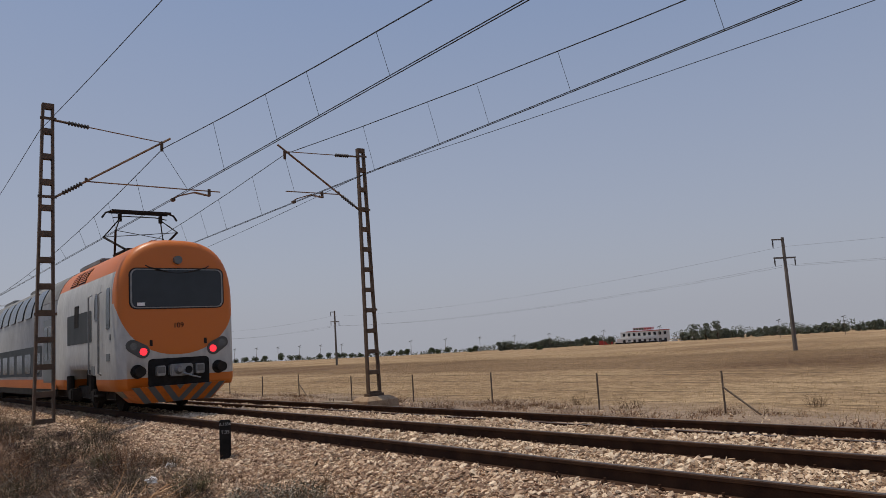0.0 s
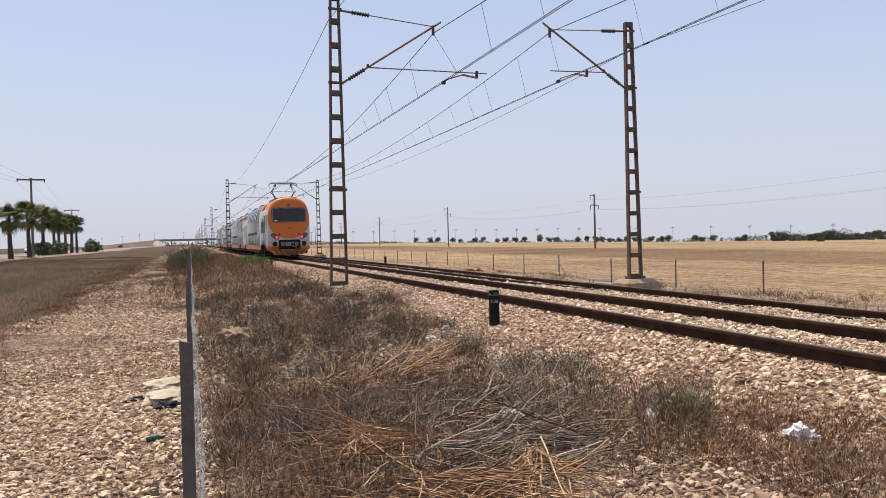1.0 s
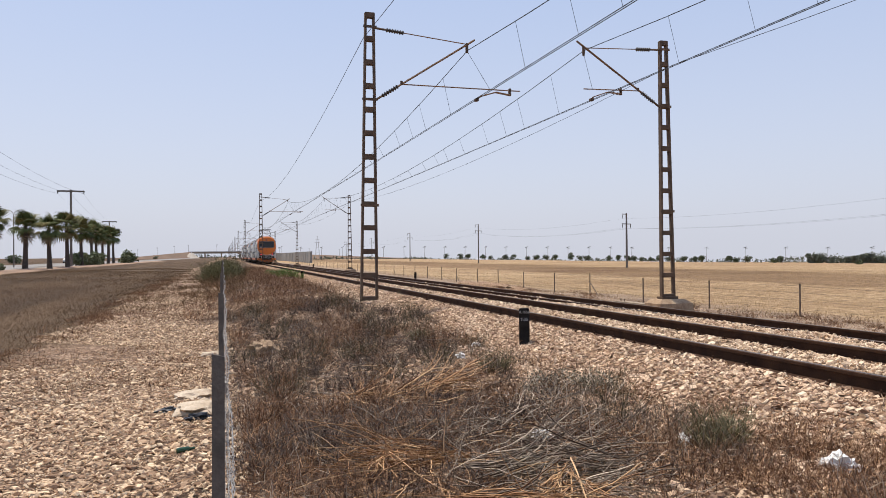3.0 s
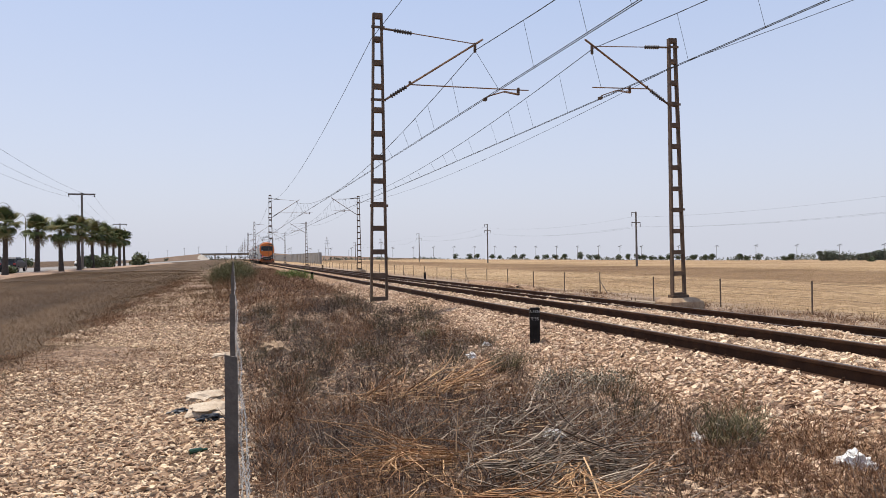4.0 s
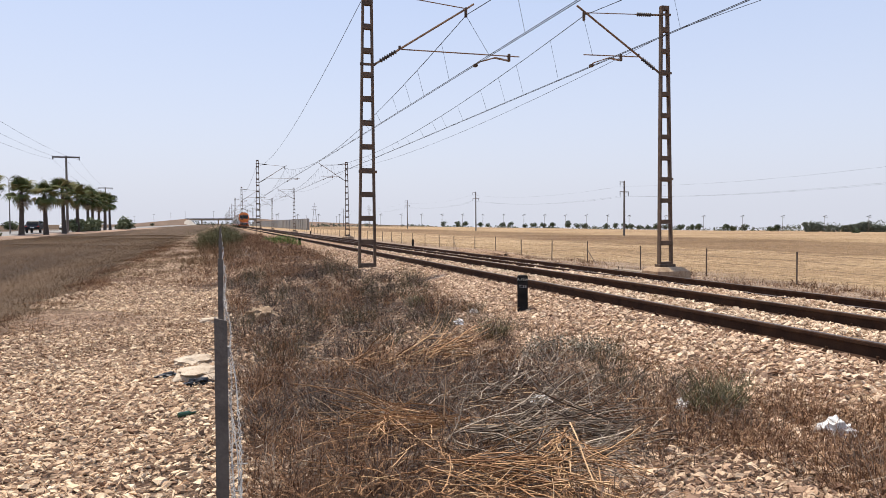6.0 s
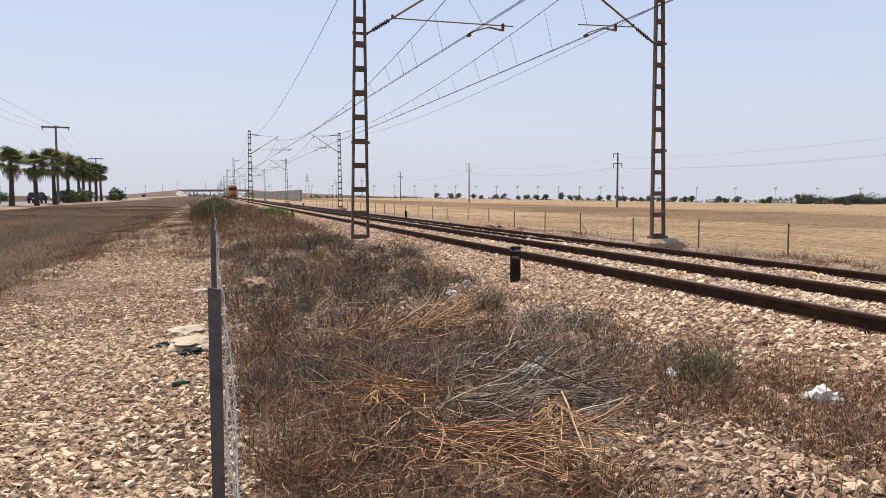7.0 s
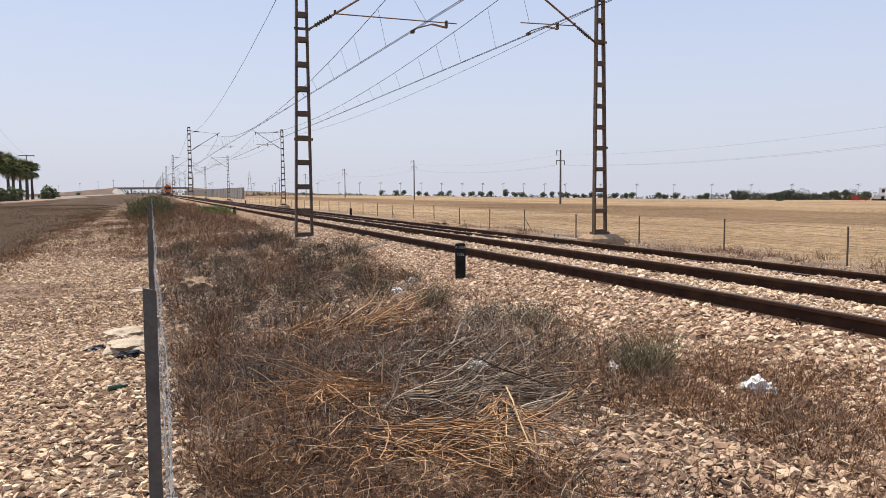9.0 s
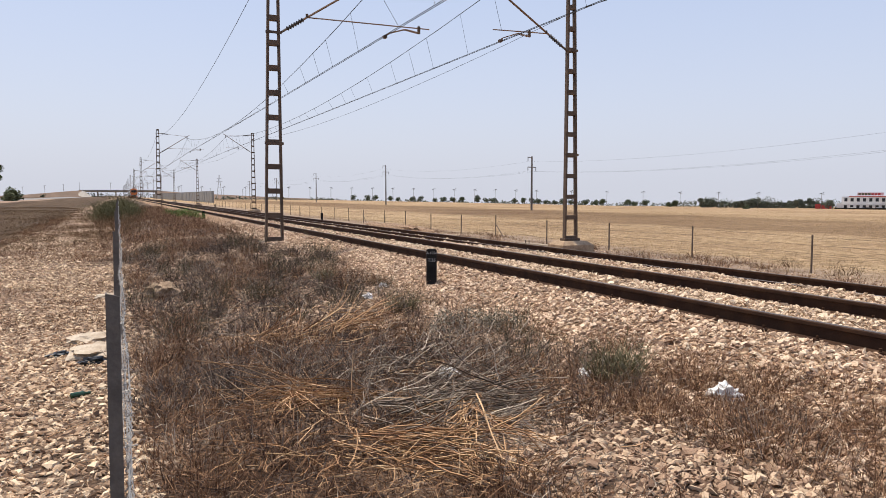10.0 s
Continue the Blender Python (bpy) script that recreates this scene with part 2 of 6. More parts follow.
# ---- mesh helpers ----
def fast(name, verts, faces, material, parent=None):
    """One mesh from arrays; every face has the same corner count."""
    me = bpy.data.meshes.new(name)
    verts, faces = np.asarray(verts, np.float32).reshape(-1, 3), np.asarray(faces, np.int32)
    k = faces.shape[1]
    me.vertices.add(len(verts))
    me.vertices.foreach_set("co", verts.ravel())
    me.loops.add(faces.size)
    me.loops.foreach_set("vertex_index", faces.ravel())
    me.polygons.add(len(faces))
    me.polygons.foreach_set("loop_start", np.arange(0, faces.size, k, dtype=np.int32))
    me.polygons.foreach_set("use_smooth", np.zeros(len(faces), bool))
    me.update(calc_edges=True)
    me.materials.append(material)
    ob = new(name, me)
    ob.parent = parent
    return ob


def part(name, bm, material, parent=None, label="", smooth=False, at=None):
    """Links a bmesh as one mesh object."""
    me = bpy.data.meshes.new(name)
    bmesh.ops.recalc_face_normals(bm, faces=bm.faces)
    bm.to_mesh(me)
    bm.free()
    for m in material if isinstance(material, (list, tuple)) else [material]:
        me.materials.append(m)
    if smooth:
        me.polygons.foreach_set("use_smooth", [True] * len(me.polygons))
    ob = new(name, me)
    ob.parent = parent
    if at is not None:
        ob.matrix_basis = at
    if label:
        ob["label"] = label
    return ob


def thing(name, at, label, category, group="", kind=""):
    ob = new(name)
    ob.matrix_basis = at
    return tagged(ob, label, category, group, kind)


def box(bm, x0, x1, y0, y1, z0, z1, bevel=0.0):
    vs = [bm.verts.new((x, y, z)) for x in (x0, x1) for y in (y0, y1) for z in (z0, z1)]
    fs = [bm.faces.new([vs[i] for i in q]) for q in ((0, 1, 3, 2), (4, 6, 7, 5), (0, 4, 5, 1), (2, 3, 7, 6), (0, 2, 6, 4), (1, 5, 7, 3))]
    if bevel:
        es = list({e for f in fs for e in f.edges})
        bmesh.ops.bevel(bm, geom=es, offset=bevel, segments=2, affect="EDGES")
    return bm


def B(*a, bevel=0.0):
    return box(bmesh.new(), *a, bevel=bevel)


def tube(bm, pts, radii, seg=6, cap=True):
    """A round bar along points."""
    pts = [Vector(p) for p in pts]
    radii = [radii] * len(pts) if isinstance(radii, (int, float)) else radii
    rings = []
    for i, p in enumerate(pts):
        d = (pts[min(i + 1, len(pts) - 1)] - pts[max(i - 1, 0)]).normalized()
        u = d.cross(Vector((0, 0, 1)) if abs(d.z) < 0.95 else Vector((1, 0, 0))).normalized()
        w = d.cross(u)
        rings.append([bm.verts.new(p + radii[i] * (math.cos(a) * u + math.sin(a) * w)) for a in (2 * math.pi * k / seg for k in range(seg))])
    for a, b in zip(rings, rings[1:]):
        for k in range(seg):
            bm.faces.new((a[k], a[(k + 1) % seg], b[(k + 1) % seg], b[k]))
    if cap:
        bm.faces.new(rings[0])
        bm.faces.new(rings[-1])
    return bm


def T(pts, radii, seg=6):
    return tube(bmesh.new(), pts, radii, seg)


def loft(bm, rings, cap=True):
    """Skin between closed rings of equal length."""
    vr = [[bm.verts.new(p) for p in r] for r in rings]
    k = len(vr[0])
    for a, b in zip(vr, vr[1:]):
        for i in range(k):
            bm.faces.new((a[i], a[(i + 1) % k], b[(i + 1) % k], b[i]))
    if cap:
        bm.faces.new(vr[0])
        bm.faces.new(vr[-1])
    return bm


def sstep(a, b, v):
    t = np.clip((np.asarray(v, float) - a) / (b - a), 0, 1)
    return t * t * (3 - 2 * t)


rng = np.random.default_rng(7)


def wob(x, y, s, seed=0.0):
    """Cheap smooth unevenness, about -1 to 1."""
    return (np.sin(x * s * 1.3 + 1.7 * np.sin(y * s * 0.9 + seed) + seed) + np.sin(y * s * 1.1 + 1.3 * np.sin(x * s * 0.7 + 2 * seed) + 3 * seed)) * 0.5


# ---- lie of the land ----
def land(x, y):
    x, y = np.asarray(x, float), np.asarray(y, float)
    verge = -0.42 + 0.34 * sstep(10, 19, y) + 0.05 * wob(x, y, 1.1)
    path = -0.47 + 0.06 * wob(x, y, 0.8, 1.0) + 0.15 * sstep(12, 40, y)
    lfield = -0.66 + 0.52 * sstep(25, 85, y) + 0.05 * wob(x, y, 0.35, 2.0)
    rside = -0.80 - 0.18 * sstep(8, 16, x) - 3.9 * sstep(60, 310, x) + 0.05 * wob(x, y, 0.5, 3.0)
    left = path + (lfield - path) * sstep(-9.0, -12.5, x)
    z = left + (verge - left) * sstep(-7.0, -5.2, x)
    z = z + (-0.55 - z) * sstep(-2.6, -1.7, x)
    z = z + (-0.75 - z) * sstep(5.0, 6.4, x)
    z = z + (rside - z) * sstep(6.2, 8.2, x)
    away = np.maximum(0, np.hypot(x, y) - 450)
    return z - 0.012 * away * sstep(20, 75, x)


def bed(x, y):
    """Top of the ballast."""
    x, y = np.asarray(x, float), np.asarray(y, float)
    heap = -0.28 + 0.125 * sstep(24, 13, y)
    px = [-3.1, -2.2, -1.68, -1.25, -0.9, -0.5, 0.5, 0.95, 1.7, 2.3, 2.9, 3.3, 4.7, 5.4, 6.7]
    pz = [-0.75, -0.47, -0.345, -0.205, -0.165, -0.15, -0.15, -0.17, -0.17, 0, -0.38, -0.44, -0.48, -0.53, -0.95]
    z = np.interp(x, px, pz)
    k = px.index(2.3)
    near = np.clip(1 - np.abs(x - 2.3) / 0.62, 0, 1)
    z = np.where(np.abs(x - 2.3) < 0.62, np.interp(x, px[:k] + px[k + 1:], pz[:k] + pz[k + 1:]) * (1 - near) + heap * near, z)
    return z + 0.025 * wob(x, y, 2.6, 4.0) * sstep(-0.95, -1.3, -np.abs(x))


def axis(dense0, dense1, step, lo, hi, grow=1.22):
    out, s, v = list(np.arange(dense0, dense1 + 1e-6, step)), step, dense1
    while v < hi:
        s *= grow
        v += s
        out.append(min(v, hi))
    s, v = step, dense0
    while v > lo:
        s *= grow
        v -= s
        out.insert(0, max(v, lo))
    return np.array(out)


def sheet(name, xs, ys, zf, material):
    gx, gy = np.meshgrid(xs, ys)
    v = np.stack([gx, gy, zf(gx, gy)], -1).reshape(-1, 3)
    w = len(xs)
    i = (np.arange(len(ys) - 1)[:, None] * w + np.arange(w - 1)[None]).ravel()
    ob = fast(name, v, np.stack([i, i + 1, i + w + 1, i + w], 1), material)
    ob.data.polygons.foreach_set("use_smooth", [True] * len(ob.data.polygons))
    return ob


def ground_material():
    """Soil, gravel path, brown stubble and straw field, each in its own strip of the plan."""
    m = bpy.data.materials.new("ground")
    m.use_nodes = True
    n, l = m.node_tree.nodes, m.node_tree.links
    b = n["Principled BSDF"]
    b.inputs["Roughness"].default_value = 0.95
    b.inputs["Specular IOR Level"].default_value = 0.2
    tc = n.new("ShaderNodeTexCoord")

    def nz(scale, detail=6, stretch=(1, 1, 1)):
        mp, q = n.new("ShaderNodeMapping"), n.new("ShaderNodeTexNoise")
        mp.inputs["Scale"].default_value = stretch
        q.inputs["Scale"].default_value, q.inputs["Detail"].default_value = scale, detail
        l.new(tc.outputs["Object"], mp.inputs[0])
        l.new(mp.outputs[0], q.inputs["Vector"])
        return q.outputs["Fac"]

    def ramp(src, stops):
        r = n.new("ShaderNodeValToRGB")
        el = r.color_ramp.elements
        while len(el) < len(stops):
            el.new(0.5)
        for e, (p, c) in zip(el, stops):
            e.position, e.color = p, (*c, 1)
        l.new(src, r.inputs[0])
        return r.outputs[0]

    def mth(op, a, c=None, v=0.0):
        q = n.new("ShaderNodeMath")
        q.operation = op
        l.new(a, q.inputs[0])
        if c is not None:
            l.new(c, q.inputs[1])
        else:
            q.inputs[1].default_value = v
        return q.outputs[0]

    def mix(f, a, c, mode="MIX"):
        q = n.new("ShaderNodeMix")
        q.data_type, q.blend_type = "RGBA", mode
        l.new(f, q.inputs[0]) if not isinstance(f, float) else setattr(q.inputs[0], "default_value", f)
        l.new(a, q.inputs[6])
        l.new(c, q.inputs[7])
        return q.outputs[2]

    def band(src, a, c):
        q = n.new("ShaderNodeMapRange")
        q.interpolation_type = "SMOOTHSTEP"
        q.inputs[1].default_value, q.inputs[2].default_value = a, c
        l.new(src, q.inputs[0])
        return q.outputs[0]

    sep = n.new("ShaderNodeSeparateXYZ")
    l.new(tc.outputs["Object"], sep.inputs[0])
    edge = mth("MULTIPLY", mth("SUBTRACT", nz(0.35), None, 0.5), None, 5.0)
    x = mth("ADD", sep.outputs[0], edge)
    soil = ramp(nz(1.6), [(0.3, (0.048, 0.027, 0.017)), (0.55, (0.078, 0.045, 0.028)), (0.7, (0.14, 0.09, 0.057))])
    path = ramp(nz(0.9), [(0.3, (0.55, 0.50, 0.45)), (0.6, (1.0, 1.0, 1.0))])
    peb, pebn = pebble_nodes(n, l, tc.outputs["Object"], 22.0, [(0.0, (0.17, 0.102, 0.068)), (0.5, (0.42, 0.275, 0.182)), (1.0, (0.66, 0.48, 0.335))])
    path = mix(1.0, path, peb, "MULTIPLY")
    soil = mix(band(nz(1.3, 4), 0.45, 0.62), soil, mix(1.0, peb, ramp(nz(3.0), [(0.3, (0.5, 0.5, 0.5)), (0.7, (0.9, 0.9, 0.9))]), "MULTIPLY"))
    lfield = ramp(nz(0.22, 8, (1, 0.45, 1)), [(0.3, (0.066, 0.040, 0.023)), (0.5, (0.096, 0.060, 0.034)), (0.72, (0.135, 0.087, 0.050))])
    lfield = mix(1.0, lfield, ramp(nz(0.5, 3, (1, 0.04, 1)), [(0.3, (0.7, 0.7, 0.7)), (0.7, (1.25, 1.25, 1.25))]), "MULTIPLY")
    rfield = ramp(nz(0.035, 8, (1, 2.2, 1)), [(0.33, (0.275, 0.178, 0.098)), (0.5, (0.37, 0.256, 0.146)), (0.68, (0.45, 0.322, 0.19))])
    rfield = mix(1.0, rfield, ramp(nz(1.1, 3, (1, 0.03, 1)), [(0.3, (0.82, 0.80, 0.78)), (0.7, (1.17, 1.17, 1.17))]), "MULTIPLY")
    rfield = mix(1.0, rfield, ramp(nz(3.2, 6, (1, 0.55, 1)), [(0.35, (0.66, 0.64, 0.60)), (0.62, (1.22, 1.22, 1.22))]), "MULTIPLY")
    rdirt = ramp(nz(0.8), [(0.3, (0.20, 0.135, 0.092)), (0.6, (0.36, 0.262, 0.185))])
    c = mix(band(mth("ADD", sep.outputs[0], mth("MULTIPLY", edge, None, 0.4)), -10.2, -9.5), lfield, path)
    c = mix(band(x, -6.9, -6.1), c, soil)
    c = mix(band(x, 5.5, 7.0), c, rdirt)
    c = mix(band(x, 10.0, 13.0), c, rfield)
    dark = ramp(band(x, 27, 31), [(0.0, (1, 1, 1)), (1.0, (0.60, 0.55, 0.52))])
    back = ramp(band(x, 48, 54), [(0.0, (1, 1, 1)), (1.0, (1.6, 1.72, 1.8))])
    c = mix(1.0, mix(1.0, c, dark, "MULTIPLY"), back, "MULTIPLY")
    grain = ramp(nz(9.0, 8), [(0.25, (0.62, 0.62, 0.62)), (0.75, (1.3, 1.3, 1.3))])
    c = mix(1.0, c, grain, "MULTIPLY")
    l.new(c, b.inputs["Base Color"])
    bp = n.new("ShaderNodeBump")
    bp.inputs["Strength"].default_value, bp.inputs["Distance"].default_value = 0.8, 0.06
    l.new(nz(7.0, 10), bp.inputs["Height"])
    l.new(pebn, bp.inputs["Normal"])
    l.new(bp.outputs[0], b.inputs["Normal"])
    return m


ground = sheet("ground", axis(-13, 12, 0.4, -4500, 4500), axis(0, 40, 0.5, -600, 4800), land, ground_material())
tagged(ground, "dry verge, gravel path and harvested straw-coloured fields", "ground", kind="structure")
ballast = sheet("ballast_bed", np.arange(-3.1, 6.75, 0.12), axis(-2, 40, 0.25, -120, 900, 1.12), bed, M_BED)
tagged(ballast, "bed of pale pinkish track ballast", "ballast", kind="structure")

# ---- the two tracks ----
def rail_profile():
    return [(-0.075, -0.172), (0.075, -0.172), (0.075, -0.160), (0.012, -0.140), (0.012, -0.045), (0.036, -0.034), (0.036, -0.006), (0.028, 0.0),
         (-0.028, 0.0), (-0.036, -0.006), (-0.036, -0.034), (-0.012, -0.045), (-0.012, -0.140), (-0.075, -0.160)]


SLEEPER = None


def track(name, label, rails, tilt):
    global SLEEPER
    t = thing(name, pose(0, 0, 0), label, "railway track", "railway tracks", "structure")
    for x, z in rails:
        bm = bmesh.new()
        loft(bm, [[(x + a, y, z + b) for a, b in rail_profile()] for y in (-120, 0, 40, 120, 400, 900)])
        part("rail", bm, M_RUST, t)
        part("rail_head", B(x - 0.027, x + 0.027, -120, 900, z - 0.001, z + 0.003), M_RAILTOP, t, "worn bright running surface")
    xc, zc = (rails[0][0] + rails[1][0]) / 2, (rails[0][1] + rails[1][1]) / 2
    if SLEEPER is None:
        bm = bmesh.new()
        for s in (-1, 1):
            loft(bm, [[(s * a, y, z) for y, z in ((-0.14, -0.38), (0.14, -0.38), (0.115, -0.178), (-0.115, -0.178))] for a in (0.42, 1.04)])
        box(bm, -0.45, 0.45, -0.04, 0.04, -0.32, -0.24)
        SLEEPER = bpy.data.meshes.new("sleeper")
        bmesh.ops.recalc_face_normals(bm, faces=bm.faces)
        bm.to_mesh(SLEEPER)
        bm.free()
        SLEEPER.materials.append(M_CONC)
        bm = bmesh.new()
        for s in (-0.095, 0.095):
            box(bm, s - 0.035, s + 0.035, -0.03, 0.03, -0.176, -0.135, 0.008)
            tube(bm, [(s, 0, -0.14), (s, 0, -0.105)], 0.014, 6)
        global CLIP
        CLIP = bpy.data.meshes.new("rail_clip")
        bm.to_mesh(CLIP)
        bm.free()
        CLIP.materials.append(M_RUST)
    for i in range(90):
        y = -6 + 0.6 * i
        ob = new("sleeper", SLEEPER)
        ob.parent = t
        ob.matrix_basis = pose(xc, y, zc, 0, tilt, 0)
        if y < 22:
            for x, z in rails:
                c = new("rail_clip", CLIP)
                c.parent = t
                c.matrix_basis = pose(x, y, z)
    return t


R1 = [(-0.7525, 0.0), (0.7525, 0.0)]
R2 = [(3.2475, -0.265), (4.7525, -0.325)]
track("railway_track", "rust-brown steel rails on concrete sleepers in pale ballast", R1, 0)
track("railway_track", "lower rust-brown railway track beside the field fence", R2, 2.3)


# ---- overhead line ----
def mast(top, clamps, label):
    """Battened lattice mast without its bracket."""
    m = thing("catenary_mast", pose(0, 0, 0), label, "catenary mast", "overhead line masts")
    wb, wt, d = 0.21, 0.105, 0.07
    for s in (-1, 1):
        bm = bmesh.new()
        loft(bm, [[(s * w + a, b, z) for a, b in ((-0.028, -d), (0.028, -d), (0.028, d), (-0.028, d))] for w, z in ((wb, 0.0), (wt, top))])
        part("mast_leg", bm, M_MAST, m)
    for i in range(13):
        z = 0.05 + i * (top - 0.12) / 12
        w = wb + (wt - wb) * z / top + 0.02
        part("batten", B(-w, w, -d - 0.006, d + 0.006, z - 0.06, z + 0.075), M_MAST, m)
    for z in clamps:
        w = wb + (wt - wb) * z / top + 0.07
        part("clamp", B(-w, w, -d - 0.02, -d - 0.006, z - 0.035, z + 0.035), M_MAST, m)
    return m


def arms(m, lo, hi, strut_tip, mess, reg0, reg1, drop, contact, hang):
    """Bracket of tubes and insulators, in the mast's space; points are (x, z)."""
    P = lambda p, y=0.0: (p[0], y, p[1])
    lo_p, hi_p, tip = Vector(P(lo)), Vector(P(hi)), Vector(P(strut_tip))
    d = (tip - lo_p).normalized()
    part("strut", T([lo_p + d * 0.75, tip], 0.030), M_ARM, m, "rusty bracket tube")
    part("bracket_pin", T([lo_p - d * 0.05, lo_p + d * 0.22], 0.032), M_MAST, m)

    def insulator(a, b):
        bm = bmesh.new()
        a, b = Vector(a), Vector(b)
        pts, rad = [], []
        for i in range(15):
            pts.append(a + (b - a) * i / 14)
            rad.append(0.028 if i % 2 == 0 else 0.066)
        tube(bm, pts, rad, 8)
        part("insulator", bm, M_INS, m, "dark ribbed insulator")

    insulator(lo_p + d * 0.22, lo_p + d * 0.75)
    me = Vector(P(mess)) + Vector((0, 0, 0.1))
    e = (me - hi_p).normalized()
    insulator(hi_p + e * 0.35, hi_p + e * 0.85)
    part("tie_fitting", T([hi_p, hi_p + e * 0.35], 0.03), M_MAST, m)
    part("tie_rod", T([hi_p + e * 0.85, me], 0.014), M_ARM, m)
    part("registration_arm", T([P(reg0), P(reg1)], 0.017), M_ARM, m)
    part("wire_clamp", B(mess[0] - 0.035, mess[0] + 0.035, -0.04, 0.04, mess[1] - 0.14, mess[1] + 0.13, bevel=0.015), M_MAST, m)
    lift = reg0[1] + (reg1[1] - reg0[1]) * (drop - reg0[0]) / (reg1[0] - reg0[0])
    s = 1 if drop > contact[0] else -1
    part("drop_bracket", B(drop - 0.035, drop + 0.035, -0.04, 0.04, lift - 0.15, lift + 0.06, bevel=0.012), M_MAST, m)
    for off in (-0.05, 0.05):
        part("steady_arm", T([(drop, off, lift - 0.13), (drop - 0.42 * s, off, lift - 0.07), (contact[0] + 0.07 * s, off, contact[1] + 0.10), (contact[0], off, contact[1])], 0.014), M_ARM, m)
    part("steady_shoe", B(contact[0] - 0.05, contact[0] + 0.05, -0.07, 0.07, contact[1] - 0.03, contact[1] + 0.05, bevel=0.01), M_MAST, m)
    part("tube_joint", T([P(reg0), P((reg0[0], reg0[1] + 0.09))], 0.035, 8), M_MAST, m)
    part("hanger_wire", T([(mess[0], 0, mess[1] - 0.08), (hang, 0, reg1[1] + 0.01)], 0.006, 4), M_WIRE, m)


LX, RX = -2.745, 6.69
LY = [19.85 + 59.75 * k for k in range(-1, 11)]
RY = [20.41 + 60.6 * k for k in range(-1, 11)]
left = mast(7.69, (7.31, 5.37, 2.55), "tall rust-brown lattice mast carrying a bracket over the near track")
arms(left, (0.16, 5.37), (0.10, 7.31), (2.97, 7.21), (2.74, 6.97), (0.88, 5.84), (4.32, 5.86), 4.01, (3.02, 5.53), 3.41)
right = mast(7.93, (7.66, 5.90, 2.67), "tall rust-brown lattice mast on a concrete footing beside the field")
arms(right, (-0.165, 5.90), (-0.10, 7.66), (-2.93, 7.76), (-2.71, 7.47), (-0.895, 6.36), (-2.73, 6.34), -1.49, (-2.48, 6.015), -2.44)
bm = bmesh.new()
loft(bm, [[(sx * a + ox, sy * b, z) for sx, sy in ((-1, -1), (1, -1), (1, 1), (-1, 1))] for a, b, z, ox in ((0.60, 0.46, -0.66, 0.03), (0.57, 0.44, -0.15, 0.03), (0.40, 0.30, -0.03, 0.0))])
part("footing", bm, M_FOOT, right, "stained concrete footing block")
part("foot_plate", B(-0.28, 0.28, -0.14, 0.14, -0.03, 0.05), M_MAST, right)
bm = bmesh.new()
loft(bm, [[(sx * a, sy * a, z) for sx, sy in ((-1, -1), (1, -1), (1, 1), (-1, 1))] for a, z in ((0.36, -0.4), (0.34, 0.0))])
part("footing", bm, M_CONC, left, "low concrete footing in the ballast")
left.matrix_basis, right.matrix_basis = pose(LX, LY[0], -0.08), pose(RX, RY[0], -0.26)
for k, y in enumerate(LY[1:]):
    copy_thing(left, pose(LX, y, -0.08, 0, 0.5 if k == 0 else 0.1, 0))
for k, y in enumerate(RY[1:]):
    copy_thing(right, pose(RX, y, -0.26, 0, -0.54 if k == 0 else -0.3, 0))


def overhead(name, label, ys, mess_x, mess_z, con_x, con_z, sag, sag_behind):
    o = thing(name, pose(0, 0, 0), label, "overhead wire", "overhead lines")
    mw = bmesh.new()
    pts, cps = [], []
    for a, b in zip(ys, ys[1:]):
        n = 14 if a < 200 else 6
        dip = sag if a > 0 else sag_behind
        mz = lambda f: mess_z - dip * 4 * f * (1 - f)
        st = -0.08 if ys.index(a) % 2 == 0 else 0.08
        pts += [(mess_x, a + (b - a) * i / n, mz(i / n)) for i in range(n)]
        for i in range(n):
            cps.append((con_x + st * (1 - 2 * i / n), a + (b - a) * i / n, con_z - 0.03 * math.sin(math.pi * i / n)))
        if a < 200:
            for i in range(23):
                f = (2.45 + 2.45 * i + 0.5 * math.sin(i * 1.7)) / (b - a)
                part("dropper", tube(bmesh.new(), [(mess_x, a + (b - a) * f, mz(f)), (con_x + st * (1 - 2 * f), a + (b - a) * f, con_z - 0.02)], 0.005, 4), M_WIRE, o)
    part("messenger_wire", tube(mw, pts, 0.011, 5), M_WIRE, o)
    for off in (-0.03, 0.03):
        part("contact_wire", tube(bmesh.new(), [(x + off, y, z) for x, y, z in cps], 0.009, 5), M_WIRE, o)


overhead("overhead_line", "dark contact and messenger wires with droppers over the near track", LY, 0.08, 6.80, 0.25, 5.465, 1.42, 1.15)
overhead("overhead_line", "dark contact and messenger wires with droppers over the far track", RY, 3.95, 7.22, 4.17, 5.765, 1.22, 1.22)


def plain_wire(name, label, x, z, ys, sag, sag_behind, r):
    pts = []
    for a, b in zip(ys, ys[1:]):
        pts += [(x, a + (b - a) * i / 12, z - (sag if a > 0 else sag_behind) * 4 * (i / 12) * (1 - i / 12)) for i in range(12)]
    w = part(name, tube(bmesh.new(), pts, r, 5), M_WIRE)
    tagged(w, label, "wire")


plain_wire("feeder_wire", "thin dark feeder wire strung along the masts", LX - 0.11, 6.92, LY, 1.06, 0.9, 0.008)
plain_wire("feeder_wire", "thin dark feeder wire on the field side of the masts", RX + 0.25, 6.95, RY, 0.7, 0.7, 0.008)


